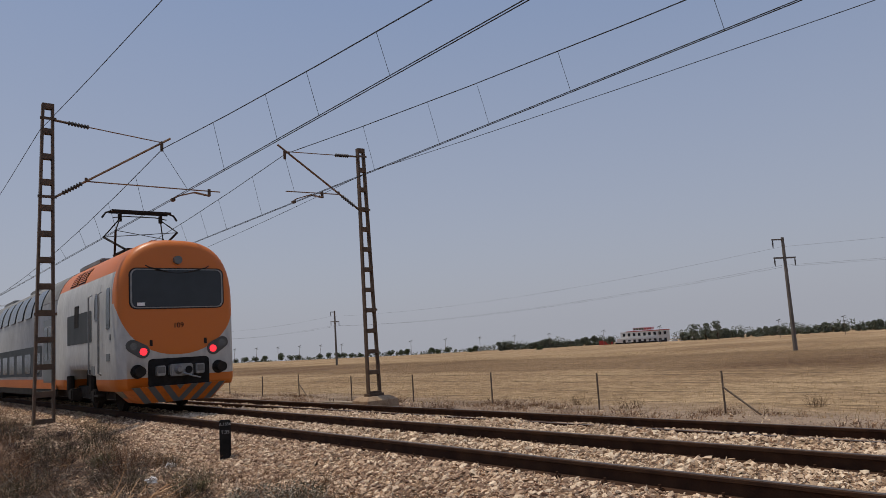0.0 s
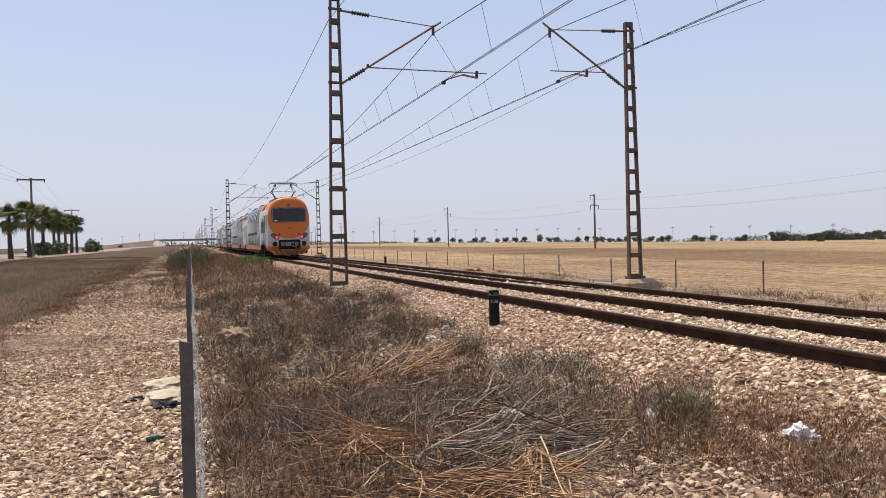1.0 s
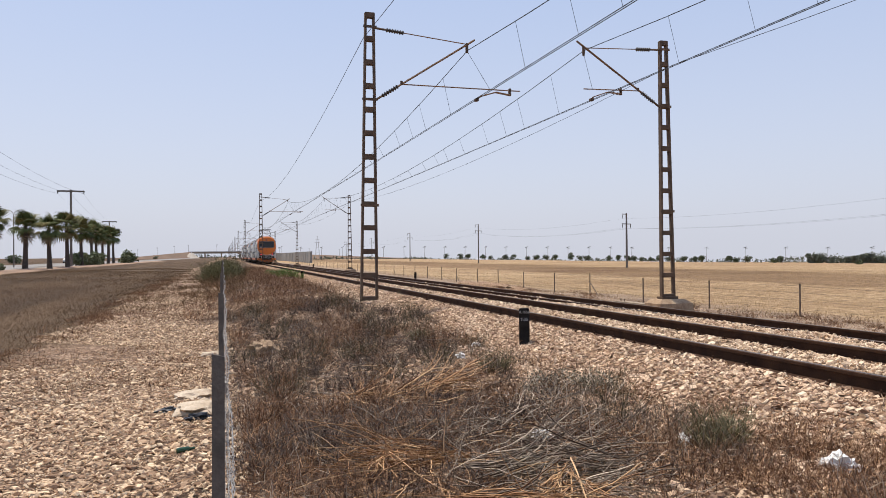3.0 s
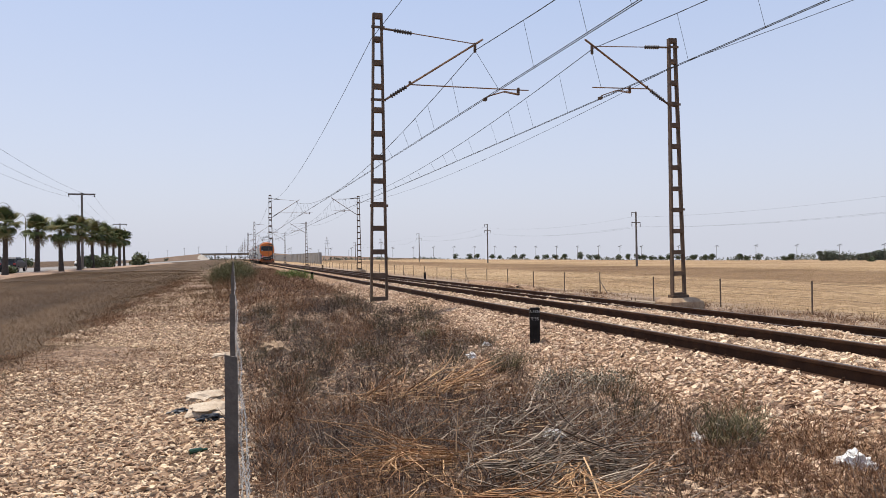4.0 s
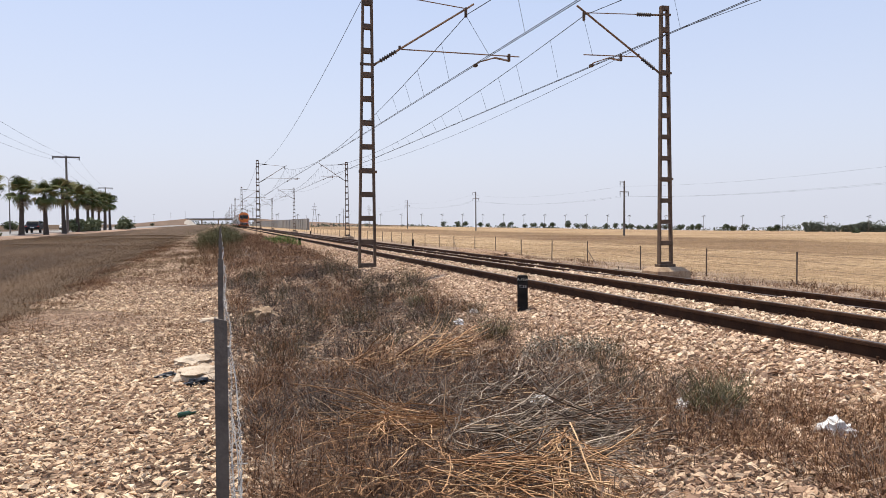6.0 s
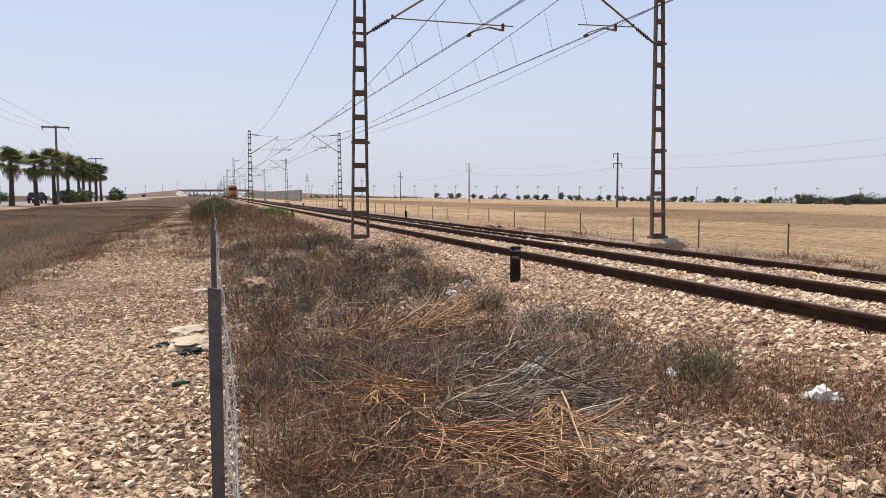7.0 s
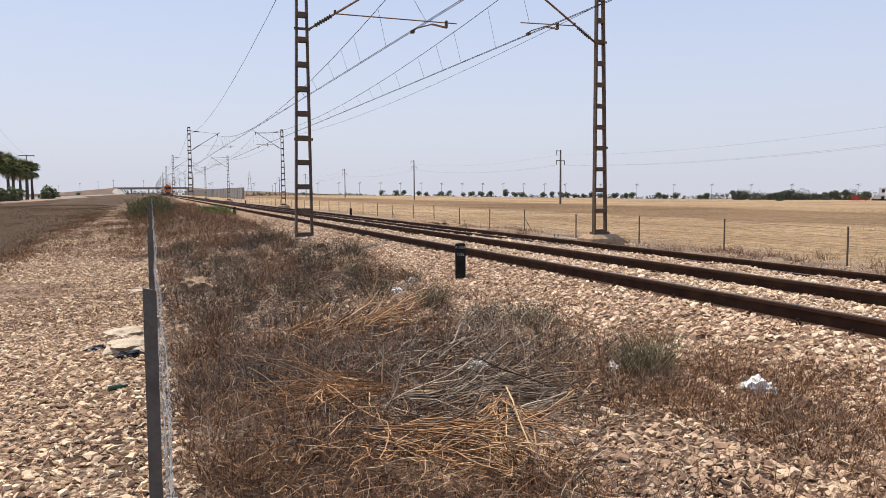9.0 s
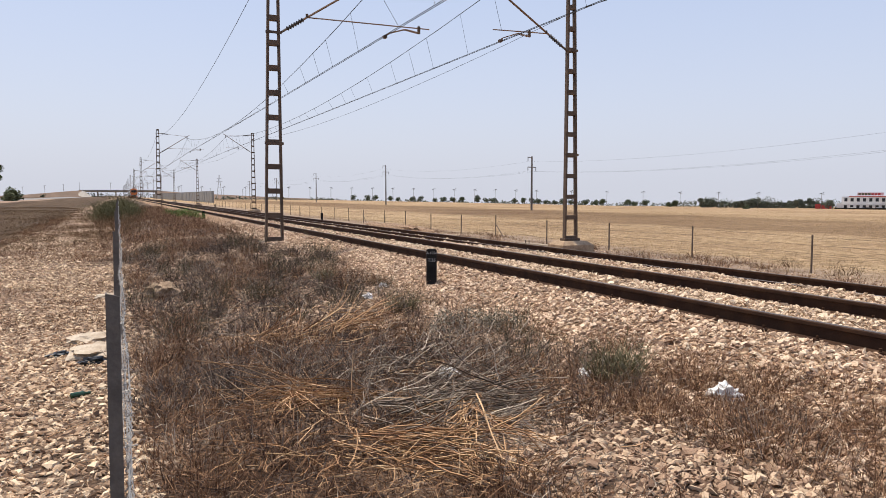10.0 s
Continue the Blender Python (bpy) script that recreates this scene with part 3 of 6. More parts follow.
# ---- fences ----
def right_fence():
    f = thing("wire_fence", pose(0, 0, 0), "wire fence on thin brown posts along the straw field", "fence")
    ys = [-7.2, -3.0, 1.3, 5.9, 10.2, 14.0, 18.38, 22.68, 27.0, 31.6, 35.5, 39.6, 43.7, 47.7, 52.4, 56.2, 60.5] + [64.8 + 4.25 * k for k in range(30)]
    zs = [float(land(9.82, y)) for y in ys]
    for k, (y, z) in enumerate(zip(ys, zs)):
        ln = random.uniform(-0.03, 0.03)
        part("post", T([(9.82, y, z - 0.3), (9.82 + ln, y + ln, z + 0.985)], 0.025, 6), M_RPOST, f)
        if k in (4, 9, 14, 19):
            part("brace", T([(9.8, y, z + 0.62), (9.75, y - 1.0, z - 0.05)], 0.022, 6), M_RPOST, f, "slanting brace")
    for h in (0.25, 0.5, 0.72, 0.92):
        part("wire", tube(bmesh.new(), [(9.80, y, z + h) for y, z in zip(ys, zs)], 0.003, 4), M_RPOST, f)


def left_fence():
    f = thing("barbed_wire_fence", pose(0, 0, 0), "old barbed-wire fence on grey steel angle posts in dry weeds", "fence")
    FX = -6.49
    ys = [3.05, 7.3, 11.6, 15.9, 20.2, 24.5, 33, 41.5, 50]
    tops = [0.75, 0.79, 0.88, 0.86, 0.9, 0.9, 0.95, 0.95, 1.0]
    for y, z in zip(ys, tops):
        g = float(land(FX, y))
        bm = bmesh.new()
        loft(bm, [[(FX + a + 0.004 * (zz - z), y + b, zz + (0.012 if a < 0 and zz == z else 0)) for a, b in ((-0.024, 0), (0.024, 0), (0.024, 0.006), (-0.018, 0.006), (-0.018, 0.045), (-0.024, 0.045))] for zz in (g - 0.3, g + 0.5, z)])
        part("post", bm, M_POST, f)
        part("wire_staple", B(FX + 0.02, FX + 0.034, y + 0.004, y + 0.02, z - 0.14, z - 0.10), M_BARB, f)
    r = np.random.default_rng(3)
    for h in (0.10, 0.32, 0.55, 0.78, 1.0):
        bm = bmesh.new()
        pts = []
        yy = [-2.5] + ys
        tz = [0.75] + tops
        for (a, b), (za, zb) in zip(zip(yy, yy[1:]), zip(tz, tz[1:])):
            for i in range(10):
                q = i / 10
                pts.append((FX + 0.032 + 0.012 * math.sin(q * 9), a + (b - a) * q, za + (zb - za) * q - h - 0.05 * 4 * q * (1 - q)))
        for off in (0, math.pi):
            fine = []
            for (x0, y0, z0), (x1, y1, z1) in zip(pts, pts[1:]):
                k = 10 if y0 < 9 else 1
                for i in range(k):
                    q = i / k
                    an = off + (y0 + (y1 - y0) * q) * 60
                    fine.append((x0 + (x1 - x0) * q + 0.0035 * math.cos(an), y0 + (y1 - y0) * q, z0 + (z1 - z0) * q + 0.0035 * math.sin(an)))
            tube(bm, fine, 0.0013, 4)
        y = 0.6
        while y < 14:
            i = min(range(len(pts)), key=lambda j: abs(pts[j][1] - y))
            x, z = pts[i][0], float(np.interp(y, [p[1] for p in pts], [p[2] for p in pts]))
            for _ in range(2):
                a = r.uniform(0, 6.28)
                c, s = 0.010 * math.cos(a), 0.010 * math.sin(a)
                tube(bm, [(x - c, y - 0.004, z - s), (x + c, y + 0.004, z + s)], 0.0014, 3)
            y += 0.11
        part("barbed_wire", bm, M_BARB, f, "galvanised barbed wire strand")


right_fence()
left_fence()


# ---- marker posts ----
def letters(text, size, at, material, parent, name="lettering", depth=0.002):
    cu = bpy.data.curves.new(name, "FONT")
    cu.body, cu.size, cu.extrude, cu.align_x, cu.align_y = text, size, depth, "CENTER", "CENTER"
    tmp = bpy.data.objects.new(name, cu)
    scene.collection.objects.link(tmp)
    me = bpy.data.meshes.new_from_object(tmp.evaluated_get(bpy.context.evaluated_depsgraph_get()))
    bpy.data.objects.remove(tmp)
    me.materials.append(material)
    ob = new(name, me)
    ob.parent, ob.matrix_basis = parent, at
    return ob


def marker(x, y, z, text, rz=-20):
    m = thing("track_marker", pose(x, y, z, 0, 0, rz), "black concrete marker post with pale lettering in the ballast" if text else "dark marker post standing beside the track", "marker post", "marker posts")
    bm = B(-0.085, 0.085, -0.05, 0.05, -0.25, 0.565, bevel=0.012)
    part("post", bm, M_BLACK, m)
    if text:
        letters("A.1556", 0.062, pose(0, -0.052, 0.50, 90, 0, 0), M_PAINT, m)
        letters("T:35", 0.072, pose(0, -0.052, 0.38, 90, 0, 0), M_PAINT, m)


marker(-1.68, 11.67, -0.33, True)
marker(-1.75, 47.5, -0.36, False)
marker(7.4, 55.0, -0.72, False)
marker(7.4, 122.0, -0.75, False)


# ---- the train ----
HW = 1.43
# roof curve from the shoulder to the ridge: share of the half width, and height
CROWN = [(math.cos(radians(a)) ** 0.735, 2.5 + 1.70 * math.sin(radians(a)) ** 0.735) for a in (6, 12, 19, 26, 33, 40, 47, 54, 61, 68, 74, 80, 85, 88)]


def body_ring(y, w=1.0, top=4.20, bot=0.56, hw=HW, sq=0.0):
    """Closed cross section of a car at y."""
    half = [(hw * 0.97, bot), (hw, bot + 0.15), (hw, 1.6), (hw, 2.5)] + [(hw * q, z) for q, z in CROWN]
    half = [(x * w, bot + (z - bot) * (top - bot) / (4.20 - bot)) for x, z in half]
    return [(x, y, z) for x, z in half] + [(-x, y, z) for x, z in reversed(half)]


def livery():
    """Cab paint: orange above a rounded bottom edge at the nose, white below and along the side, an orange band at the foot."""
    m = M_WHITE.copy()
    m.name = "cab_livery"
    n, l = m.node_tree.nodes, m.node_tree.links
    b = n["Principled BSDF"]
    old = b.inputs["Base Color"].links[0].from_socket
    tc, sep = n.new("ShaderNodeTexCoord"), n.new("ShaderNodeSeparateXYZ")
    l.new(tc.outputs["Object"], sep.inputs[0])

    def mth(op, a, c):
        q = n.new("ShaderNodeMath")
        q.operation = op
        for i, v in enumerate((a, c)):
            if isinstance(v, (int, float)):
                q.inputs[i].default_value = v
            else:
                l.new(v, q.inputs[i])
        return q.outputs[0]

    X, Y, Z = sep.outputs
    ax = mth("ABSOLUTE", X, 0)
    # rounded bottom edge of the orange front
    drop = mth("MAXIMUM", mth("SUBTRACT", 2.72, Z), 0.0)
    rr = mth("ADD", mth("POWER", mth("DIVIDE", ax, 1.43), 2.1), mth("POWER", mth("DIVIDE", drop, 1.37), 2.1))
    front = mth("MULTIPLY", mth("LESS_THAN", rr, 1.0), mth("LESS_THAN", Y, 0.42))
    wrap = mth("MULTIPLY", mth("GREATER_THAN", Z, 2.72), mth("LESS_THAN", Y, mth("ADD", 0.14, mth("MULTIPLY", mth("POWER", mth("MAXIMUM", mth("SUBTRACT", Z, 2.72), 0.0), 2.0), 0.6))))
    roofb = mth("MULTIPLY", mth("GREATER_THAN", Z, 3.42), mth("LESS_THAN", Y, 6.6))
    foot = mth("LESS_THAN", Z, 0.84)
    f = mth("MAXIMUM", mth("MAXIMUM", front, wrap), mth("MAXIMUM", roofb, foot))
    mix = n.new("ShaderNodeMix")
    mix.data_type = "RGBA"
    l.new(f, mix.inputs[0])
    l.new(old, mix.inputs[6])
    mix.inputs[7].default_value = (0.57, 0.145, 0.013, 1)
    l.new(mix.outputs[2], b.inputs["Base Color"])
    return m


def stripes():
    m = M_ORANGE.copy()
    m.name = "striped_plough_paint"
    n, l = m.node_tree.nodes, m.node_tree.links
    b = n["Principled BSDF"]
    old = b.inputs["Base Color"].links[0].from_socket
    tc, sep = n.new("ShaderNodeTexCoord"), n.new("ShaderNodeSeparateXYZ")
    l.new(tc.outputs["Object"], sep.inputs[0])

    def mth(op, a, c):
        q = n.new("ShaderNodeMath")
        q.operation = op
        for i, v in enumerate((a, c)):
            if isinstance(v, (int, float)):
                q.inputs[i].default_value = v
            else:
                l.new(v, q.inputs[i])
        return q.outputs[0]

    u = mth("SUBTRACT", mth("MULTIPLY", sep.outputs[2], 0.85), mth("ABSOLUTE", sep.outputs[0], 0))
    s = mth("GREATER_THAN", mth("FRACT", mth("ADD", mth("MULTIPLY", u, 2.9), 40.25), 0), 0.5)
    mix = n.new("ShaderNodeMix")
    mix.data_type = "RGBA"
    l.new(s, mix.inputs[0])
    l.new(old, mix.inputs[6])
    mix.inputs[7].default_value = (0.115, 0.12, 0.115, 1)
    l.new(mix.outputs[2], b.inputs["Base Color"])
    return m


M_CAB, M_PLOUGH = livery(), stripes()


def rounded(bm, x0, x1, z0, z1, y, r, depth, n=4):
    """A rounded plate facing -y."""
    ring = []
    for cx, cz, a0 in ((x1 - r, z1 - r, 0), (x0 + r, z1 - r, 90), (x0 + r, z0 + r, 180), (x1 - r, z0 + r, 270)):
        for k in range(n + 1):
            a = radians(a0 + 90 * k / n)
            ring.append((cx + r * math.cos(a), cz + r * math.sin(a)))
    loft(bm, [[(x, y + depth, z) for x, z in ring], [(x, y, z) for x, z in ring]])
    return bm


def side_plate(bm, s, y0, y1, z0, z1, x=None, t=0.012, r=0.06):
    """A rounded plate on the side s of the car, following its lean."""
    def hx(z):
        return HW * float(np.interp(z, [0.56, 0.71, 2.5] + [h for _, h in CROWN], [0.97, 1.0, 1.0] + [q for q, _ in CROWN]))

    k = max(2, int((z1 - z0) / 0.14))
    rr_ = min(r, (z1 - z0) / 3)
    levels = [(z0, rr_ * 0.6), (z0 + rr_ * 0.4, rr_ * 0.15)] + [(z0 + rr_ + (z1 - z0 - 2 * rr_) * q / k, 0.0) for q in range(k + 1)] + [(z1 - rr_ * 0.4, rr_ * 0.15), (z1, rr_ * 0.6)]
    loft(bm, [[(s * (hx(z) - 0.02), y0 + e, z), (s * (hx(z) + t), y0 + e, z), (s * (hx(z) + t), y1 - e, z), (s * (hx(z) - 0.02), y1 - e, z)] for z, e in levels])
    return bm


def bogie(tr, y):
    b = part("bogie", box(box(B(-1.22, -1.0, y - 1.7, y + 1.7, 0.42, 0.66, bevel=0.04), 1.0, 1.22, y - 1.7, y + 1.7, 0.42, 0.66), -1.0, 1.0, y - 0.25, y + 0.25, 0.35, 0.65), M_UNDER, tr)
    for dy in (-1.25, 1.25):
        for s in (-1, 1):
            part("wheel", T([(s * 0.69, y + dy, 0.45), (s * 0.735, y + dy, 0.45), (s * 0.74, y + dy, 0.45), (s * 0.82, y + dy, 0.45)], [0.48, 0.48, 0.45, 0.45], 24), M_UNDER, b)
            part("axle_box", B(s * 1.33 - 0.16, s * 1.33 + 0.16, y + dy - 0.17, y + dy + 0.17, 0.28, 0.60, bevel=0.04), M_UNDER, b)
            part("coil_spring", T([(s * 1.40, y + dy + 0.3, 0.5), (s * 1.40, y + dy + 0.3, 0.95)], 0.1, 8), M_UNDER, b)
    for s in (-1, 1):
        part("air_spring", T([(s * 1.05, y, 0.62), (s * 1.05, y, 0.95)], [0.2, 0.24], 12), M_UNDER, b)


def car(tr, y0, y1, cab, first):
    name = "cab_car" if cab else "middle_car"
    bm = bmesh.new()
    if first:
        rings = [body_ring(y0 + d, w, 4.20 - k) for d, w, k in ((-0.02, 0.86, 0.26), (0.0, 0.91, 0.17), (0.04, 0.955, 0.09), (0.12, 0.985, 0.03), (0.28, 1.0, 0.0))] + [body_ring(y0 + d, bot=q) for d, q in ((1.88, 0.56), (1.95, 1.1), (4.85, 1.1), (4.92, 0.56), (6.6, 0.56))]
        body = part("cab_end", loft(bm, rings), M_CAB, tr, "orange and white driving cab", smooth=True)
        part("car_body", loft(bmesh.new(), [body_ring(y0 + 6.602), body_ring(y1)]), M_WHITE, tr, "white double-deck car body", smooth=True)
        s0 = y0 + 6.6
    else:
        body = part("car_body", loft(bm, [body_ring(y0), body_ring(y1)]), M_WHITE, tr, "white double-deck car body", smooth=True)
        s0 = y0 + 0.3
    # roof skin, foot band and underframe
    roof = [(HW * q, z) for q, z in CROWN if z > 3.15]
    roof = [(-x, z) for x, z in roof] + [(0, 4.21)] + [(x, z) for x, z in reversed(roof)]
    ring = [(x * 1.006, z + 0.008) for x, z in roof] + [(x * 0.97, z - 0.03) for x, z in reversed(roof)]
    part("roof", loft(bmesh.new(), [[(x, s0 + 0.01, z) for x, z in ring], [(x, y1, z) for x, z in ring]]), M_ROOF, tr, "grey curved roof skin")
    for s in (-1, 1):
        part("foot_band", B(s * (HW - 0.004), s * (HW + 0.006), s0, y1, 0.57, 0.86), M_ORANGE, body, "orange band at the foot")
        part("sill_line", B(s * (HW - 0.05), s * (HW + 0.003), s0, y1, 0.36, 0.56), M_UNDER, body)
    part("underframe", B(-1.2, 1.2, y0 + 1.0, y1 - 0.4, 0.34, 0.62), M_UNDER, tr)
    # decks of windows
    dl = s0 + 2.3 if first else y0 + 8.0
    dr = y1 - (7.6 if first else 8.0)
    for s in (-1, 1):
        part("window_band", side_plate(bmesh.new(), s, dl - 0.15, dr + 0.1, 0.95, 1.95, t=0.008, r=0.1), M_BANDGREY, body, "dark grey lower window band")
        k = int((dr - dl) / 1.45)
        for i in range(k):
            a = dl + i * (dr - dl) / k
            part("lower_window", side_plate(bmesh.new(), s, a + 0.1, a + 1.2, 1.05, 1.72, t=0.016), M_GLASS, body)
            part("upper_window", side_plate(bmesh.new(), s, a + 0.06, a + 1.24, 2.96, 3.80, t=0.045, r=0.12), M_GLASS, body)
        for dy in ((s0 + 0.35, y1 - 6.6) if first else (y0 + 5.6, y1 - 7.2)):
            d = part("passenger_door", side_plate(bmesh.new(), s, dy, dy + 1.5, 0.62, 2.72, t=0.010, r=0.05), M_TGREY, body, "grey double passenger door")
            for off in (0.14, 0.86):
                part("door_window", side_plate(bmesh.new(), s, dy + off, dy + off + 0.5, 1.45, 2.5, t=0.018), M_GLASS, d)
        for base in ((y1 - 4.6,) if first else (y0 + 0.8, y1 - 4.6)):
            for i in range(3):
                part("end_window", side_plate(bmesh.new(), s, base + i * 1.25, base + i * 1.25 + 0.85, 1.75, 2.6, t=0.014), M_GLASS, body)
            part("vent_band", side_plate(bmesh.new(), s, base - 0.2, base + 3.9, 3.3, 3.72, t=0.014), M_ORANGE, body, "orange roof-edge panel")
            for i in range(4):
                part("vent_grille", side_plate(bmesh.new(), s, base + 0.1 + i * 0.9, base + 0.75 + i * 0.9, 3.38, 3.64, t=0.022, r=0.02), M_UNDER, body)
        part("gangway", B(-1.0, 1.0, y1, y1 + 0.5, 0.7, 3.6), M_UNDER, tr) if s > 0 else None
    bogie(tr, y0 + (3.3 if first else 3.6))
    bogie(tr, y1 - 3.6)
    for i, q in enumerate((0.18, 0.5, 0.75)):
        y = y0 + (y1 - y0) * q
        part("roof_unit", B(-0.62, 0.62, y, y + 2.6, 4.12, 4.31, bevel=0.05), M_ROOF, tr)
    return body


def train():
    tr = thing("double_deck_train", pose(0, 18.66, 0), "orange and white double-deck electric train driving away", "train")
    nose = car(tr, 0.0, 26.2, True, True)
    for k in range(1, 4):
        car(tr, 26.7 * k, 26.7 * k + 26.2, False, False)
    # windscreen
    part("windscreen_seal", rounded(bmesh.new(), -1.16, 1.16, 2.46, 3.46, -0.034, 0.17, 0.12), M_UNDER, nose, "black rubber seal")
    part("windscreen_frame", rounded(bmesh.new(), -1.13, 1.13, 2.485, 3.435, -0.042, 0.15, 0.12), M_STEEL, nose, "grey windscreen frame")
    part("windscreen", rounded(bmesh.new(), -1.09, 1.09, 2.51, 3.41, -0.048, 0.13, 0.12), M_GLASS, nose, "dark tinted windscreen")
    part("notice", B(-0.98, -0.80, -0.055, -0.049, 2.54, 2.62), M_PLASTIC, nose, "small white notice behind the glass")
    part("top_lamp", T([(0, 0.02, 3.66), (0, -0.10, 3.66)], [0.115, 0.10], 16), M_LAMPGLASS, nose, "round top headlamp")
    for s in (-1, 1):
        w = part("wiper", T([(s * 0.78, -0.04, 3.52), (s * 0.70, -0.06, 3.47), (s * 0.25, -0.06, 3.36)], 0.014, 5), M_UNDER, nose)
        part("wiper_blade", T([(s * 0.55, -0.045, 3.40), (s * 0.02, -0.045, 3.33)], 0.010, 4), M_UNDER, w)
        # lamp pods: a slanted drop shape
        bm = bmesh.new()
        a0, b0 = Vector((s * 1.10, 0, 1.60)), Vector((s * 0.86, 0, 1.46))
        d = (a0 - b0).normalized()
        ring = []
        ang = math.atan2(d.z, d.x)
        for k in range(9):
            ring.append(a0 + 0.145 * Vector((math.cos(ang - math.pi / 2 + math.pi * k / 8), 0, math.sin(ang - math.pi / 2 + math.pi * k / 8))))
        for k in range(9):
            ring.append(b0 + 0.165 * Vector((math.cos(ang + math.pi / 2 + math.pi * k / 8), 0, math.sin(ang + math.pi / 2 + math.pi * k / 8))))
        loft(bm, [[(p.x, 0.16, p.z) for p in ring], [(p.x, -0.02, p.z) for p in ring], [(p.x * 0.98 + s * 0.015, -0.04, p.z) for p in ring]])
        pod = part("lamp_pod", bm, M_POD, nose, "dark slanted lamp housing")
        part("tail_lamp", T([(s * 0.845, -0.01, 1.45), (s * 0.845, -0.046, 1.45)], 0.088, 16), M_RED, pod, "glowing red tail lamp")
        part("white_lamp", T([(s * 1.07, -0.01, 1.59), (s * 1.07, -0.044, 1.59)], 0.085, 16), M_LAMPGLASS, pod, "unlit headlamp glass")
        part("small_print", B(s * 0.66 - 0.035, s * 0.66 + 0.035, -0.026, -0.01, 1.58, 1.72), M_UNDER, nose)
        # buffers
        bf = part("buffer", T([(s * 0.98, 0.1, 0.99), (s * 0.98, -0.03, 0.99), (s * 0.98, -0.03, 0.99), (s * 0.98, -0.24, 0.99)], [0.17, 0.165, 0.10, 0.09], 16), M_UNDER, nose, "dark round buffer")
        part("buffer_head", T([(s * 0.98, -0.24, 0.99), (s * 0.98, -0.30, 0.99)], [0.12, 0.12], 16), M_UNDER, bf)
        # side of the cab
        part("cab_side_band", side_plate(bmesh.new(), s, 2.35, 5.1, 1.80, 2.62, t=0.006), M_BANDGREY, nose, "dark grey side band")
        door = part("cab_door", side_plate(bmesh.new(), s, 1.55, 2.2, 0.95, 3.22, t=0.008, r=0.05), M_WHITE, nose, "white cab door")
        part("cab_door_window", side_plate(bmesh.new(), s, 1.72, 2.02, 2.3, 3.0, t=0.016, r=0.14), M_GLASS, door)
        part("cab_side_window", side_plate(bmesh.new(), s, 0.62, 0.92, 2.05, 3.05, t=0.014, r=0.06), M_GLASS, nose)
        part("louvre_window", side_plate(bmesh.new(), s, 3.75, 4.2, 2.25, 2.85, t=0.014, r=0.03), M_UNDER, nose)
        for hy in (1.38, 2.32):
            part("handrail", T([(s * 1.44, hy, 0.95), (s * 1.51, hy, 1.0), (s * 1.51, hy, 2.95), (s * 1.42, hy, 3.0)], 0.022, 6), M_STEEL, nose, "steel grab rail")
        part("small_vent", side_plate(bmesh.new(), s, 0.60, 0.92, 1.28, 1.46, t=0.012, r=0.02), M_TGREY, nose)
        part("small_hatch", side_plate(bmesh.new(), s, 0.52, 0.66, 1.78, 1.92, t=0.012, r=0.02), M_TGREY, nose)
        for gy in (3.5, 4.45):
            g = part("roof_grille", side_plate(bmesh.new(), s, gy, gy + 0.8, 3.46, 3.86, t=0.014, r=0.02), M_UNDER, nose, "slatted roof-edge grille")
            for i in range(6):
                z = 3.49 + i * 0.062
                part("slat", side_plate(bmesh.new(), s, gy + 0.03, gy + 0.77, z, z + 0.03, t=0.03, r=0.01), M_ORANGE, g)
        # Black panel added to paint the shade in the bogie opening.
        part("bogie_guard", B(s * 0.95 - 0.02, s * 0.95 + 0.02, 1.9, 4.95, 0.6, 1.12), M_BLACK, nose, "added black panel painting the shade above the bogie")
        part("sand_box", B(s * 1.36 - 0.09, s * 1.36 + 0.10, 2.0, 2.4, 0.95, 1.2, bevel=0.02), M_STEEL, nose)
        part("step", B(s * 1.40 - 0.08, s * 1.40 + 0.08, 1.55, 2.1, 0.42, 0.47), M_UNDER, nose)
    letters("109", 0.175, pose(0.0, -0.026, 2.05, 90, 0, 0), M_UNDER, nose, "fleet_number", 0.006)
    # coupler pocket: its shaded depth is painted as a flat black plate
    part("coupler_pocket", rounded(bmesh.new(), -0.74, 0.74, 0.57, 1.27, -0.028, 0.10, 0.1), M_BLACK, nose, "flat black plate painted as the shade in the coupler opening")
    c = part("coupler", B(-0.28, 0.28, -0.22, 0.1, 0.83, 1.12, bevel=0.03), M_STEEL, nose, "grey steel coupler head")
    part("coupler_cone", T([(-0.08, -0.2, 0.98), (-0.08, -0.34, 0.98)], [0.12, 0.06], 12), M_STEEL, c)
    part("coupler_funnel", T([(0.16, -0.24, 0.97), (0.16, -0.20, 0.97)], [0.09, 0.07], 12), M_BLACK, c)
    part("hose", T([(0.0, -0.3, 0.9), (0.2, -0.34, 0.82), (0.42, -0.3, 0.76)], 0.02, 6), M_STEEL, c)
    for s in (-1, 1):
        part("jumper_box", B(s * 0.47 - 0.11, s * 0.47 + 0.11, -0.16, 0.05, 0.86, 1.10, bevel=0.02), M_STEEL, nose)
        part("jumper_lid", B(s * 0.47 - 0.08, s * 0.47 + 0.08, -0.166, -0.155, 0.92, 1.07), M_LAMPGLASS, nose)
    # plough
    bm = bmesh.new()
    tp = [(-1.34, 0.30, 0.62), (-1.1, -0.10, 0.62), (1.1, -0.10, 0.62), (1.34, 0.30, 0.62), (1.34, 0.9, 0.62), (-1.34, 0.9, 0.62)]
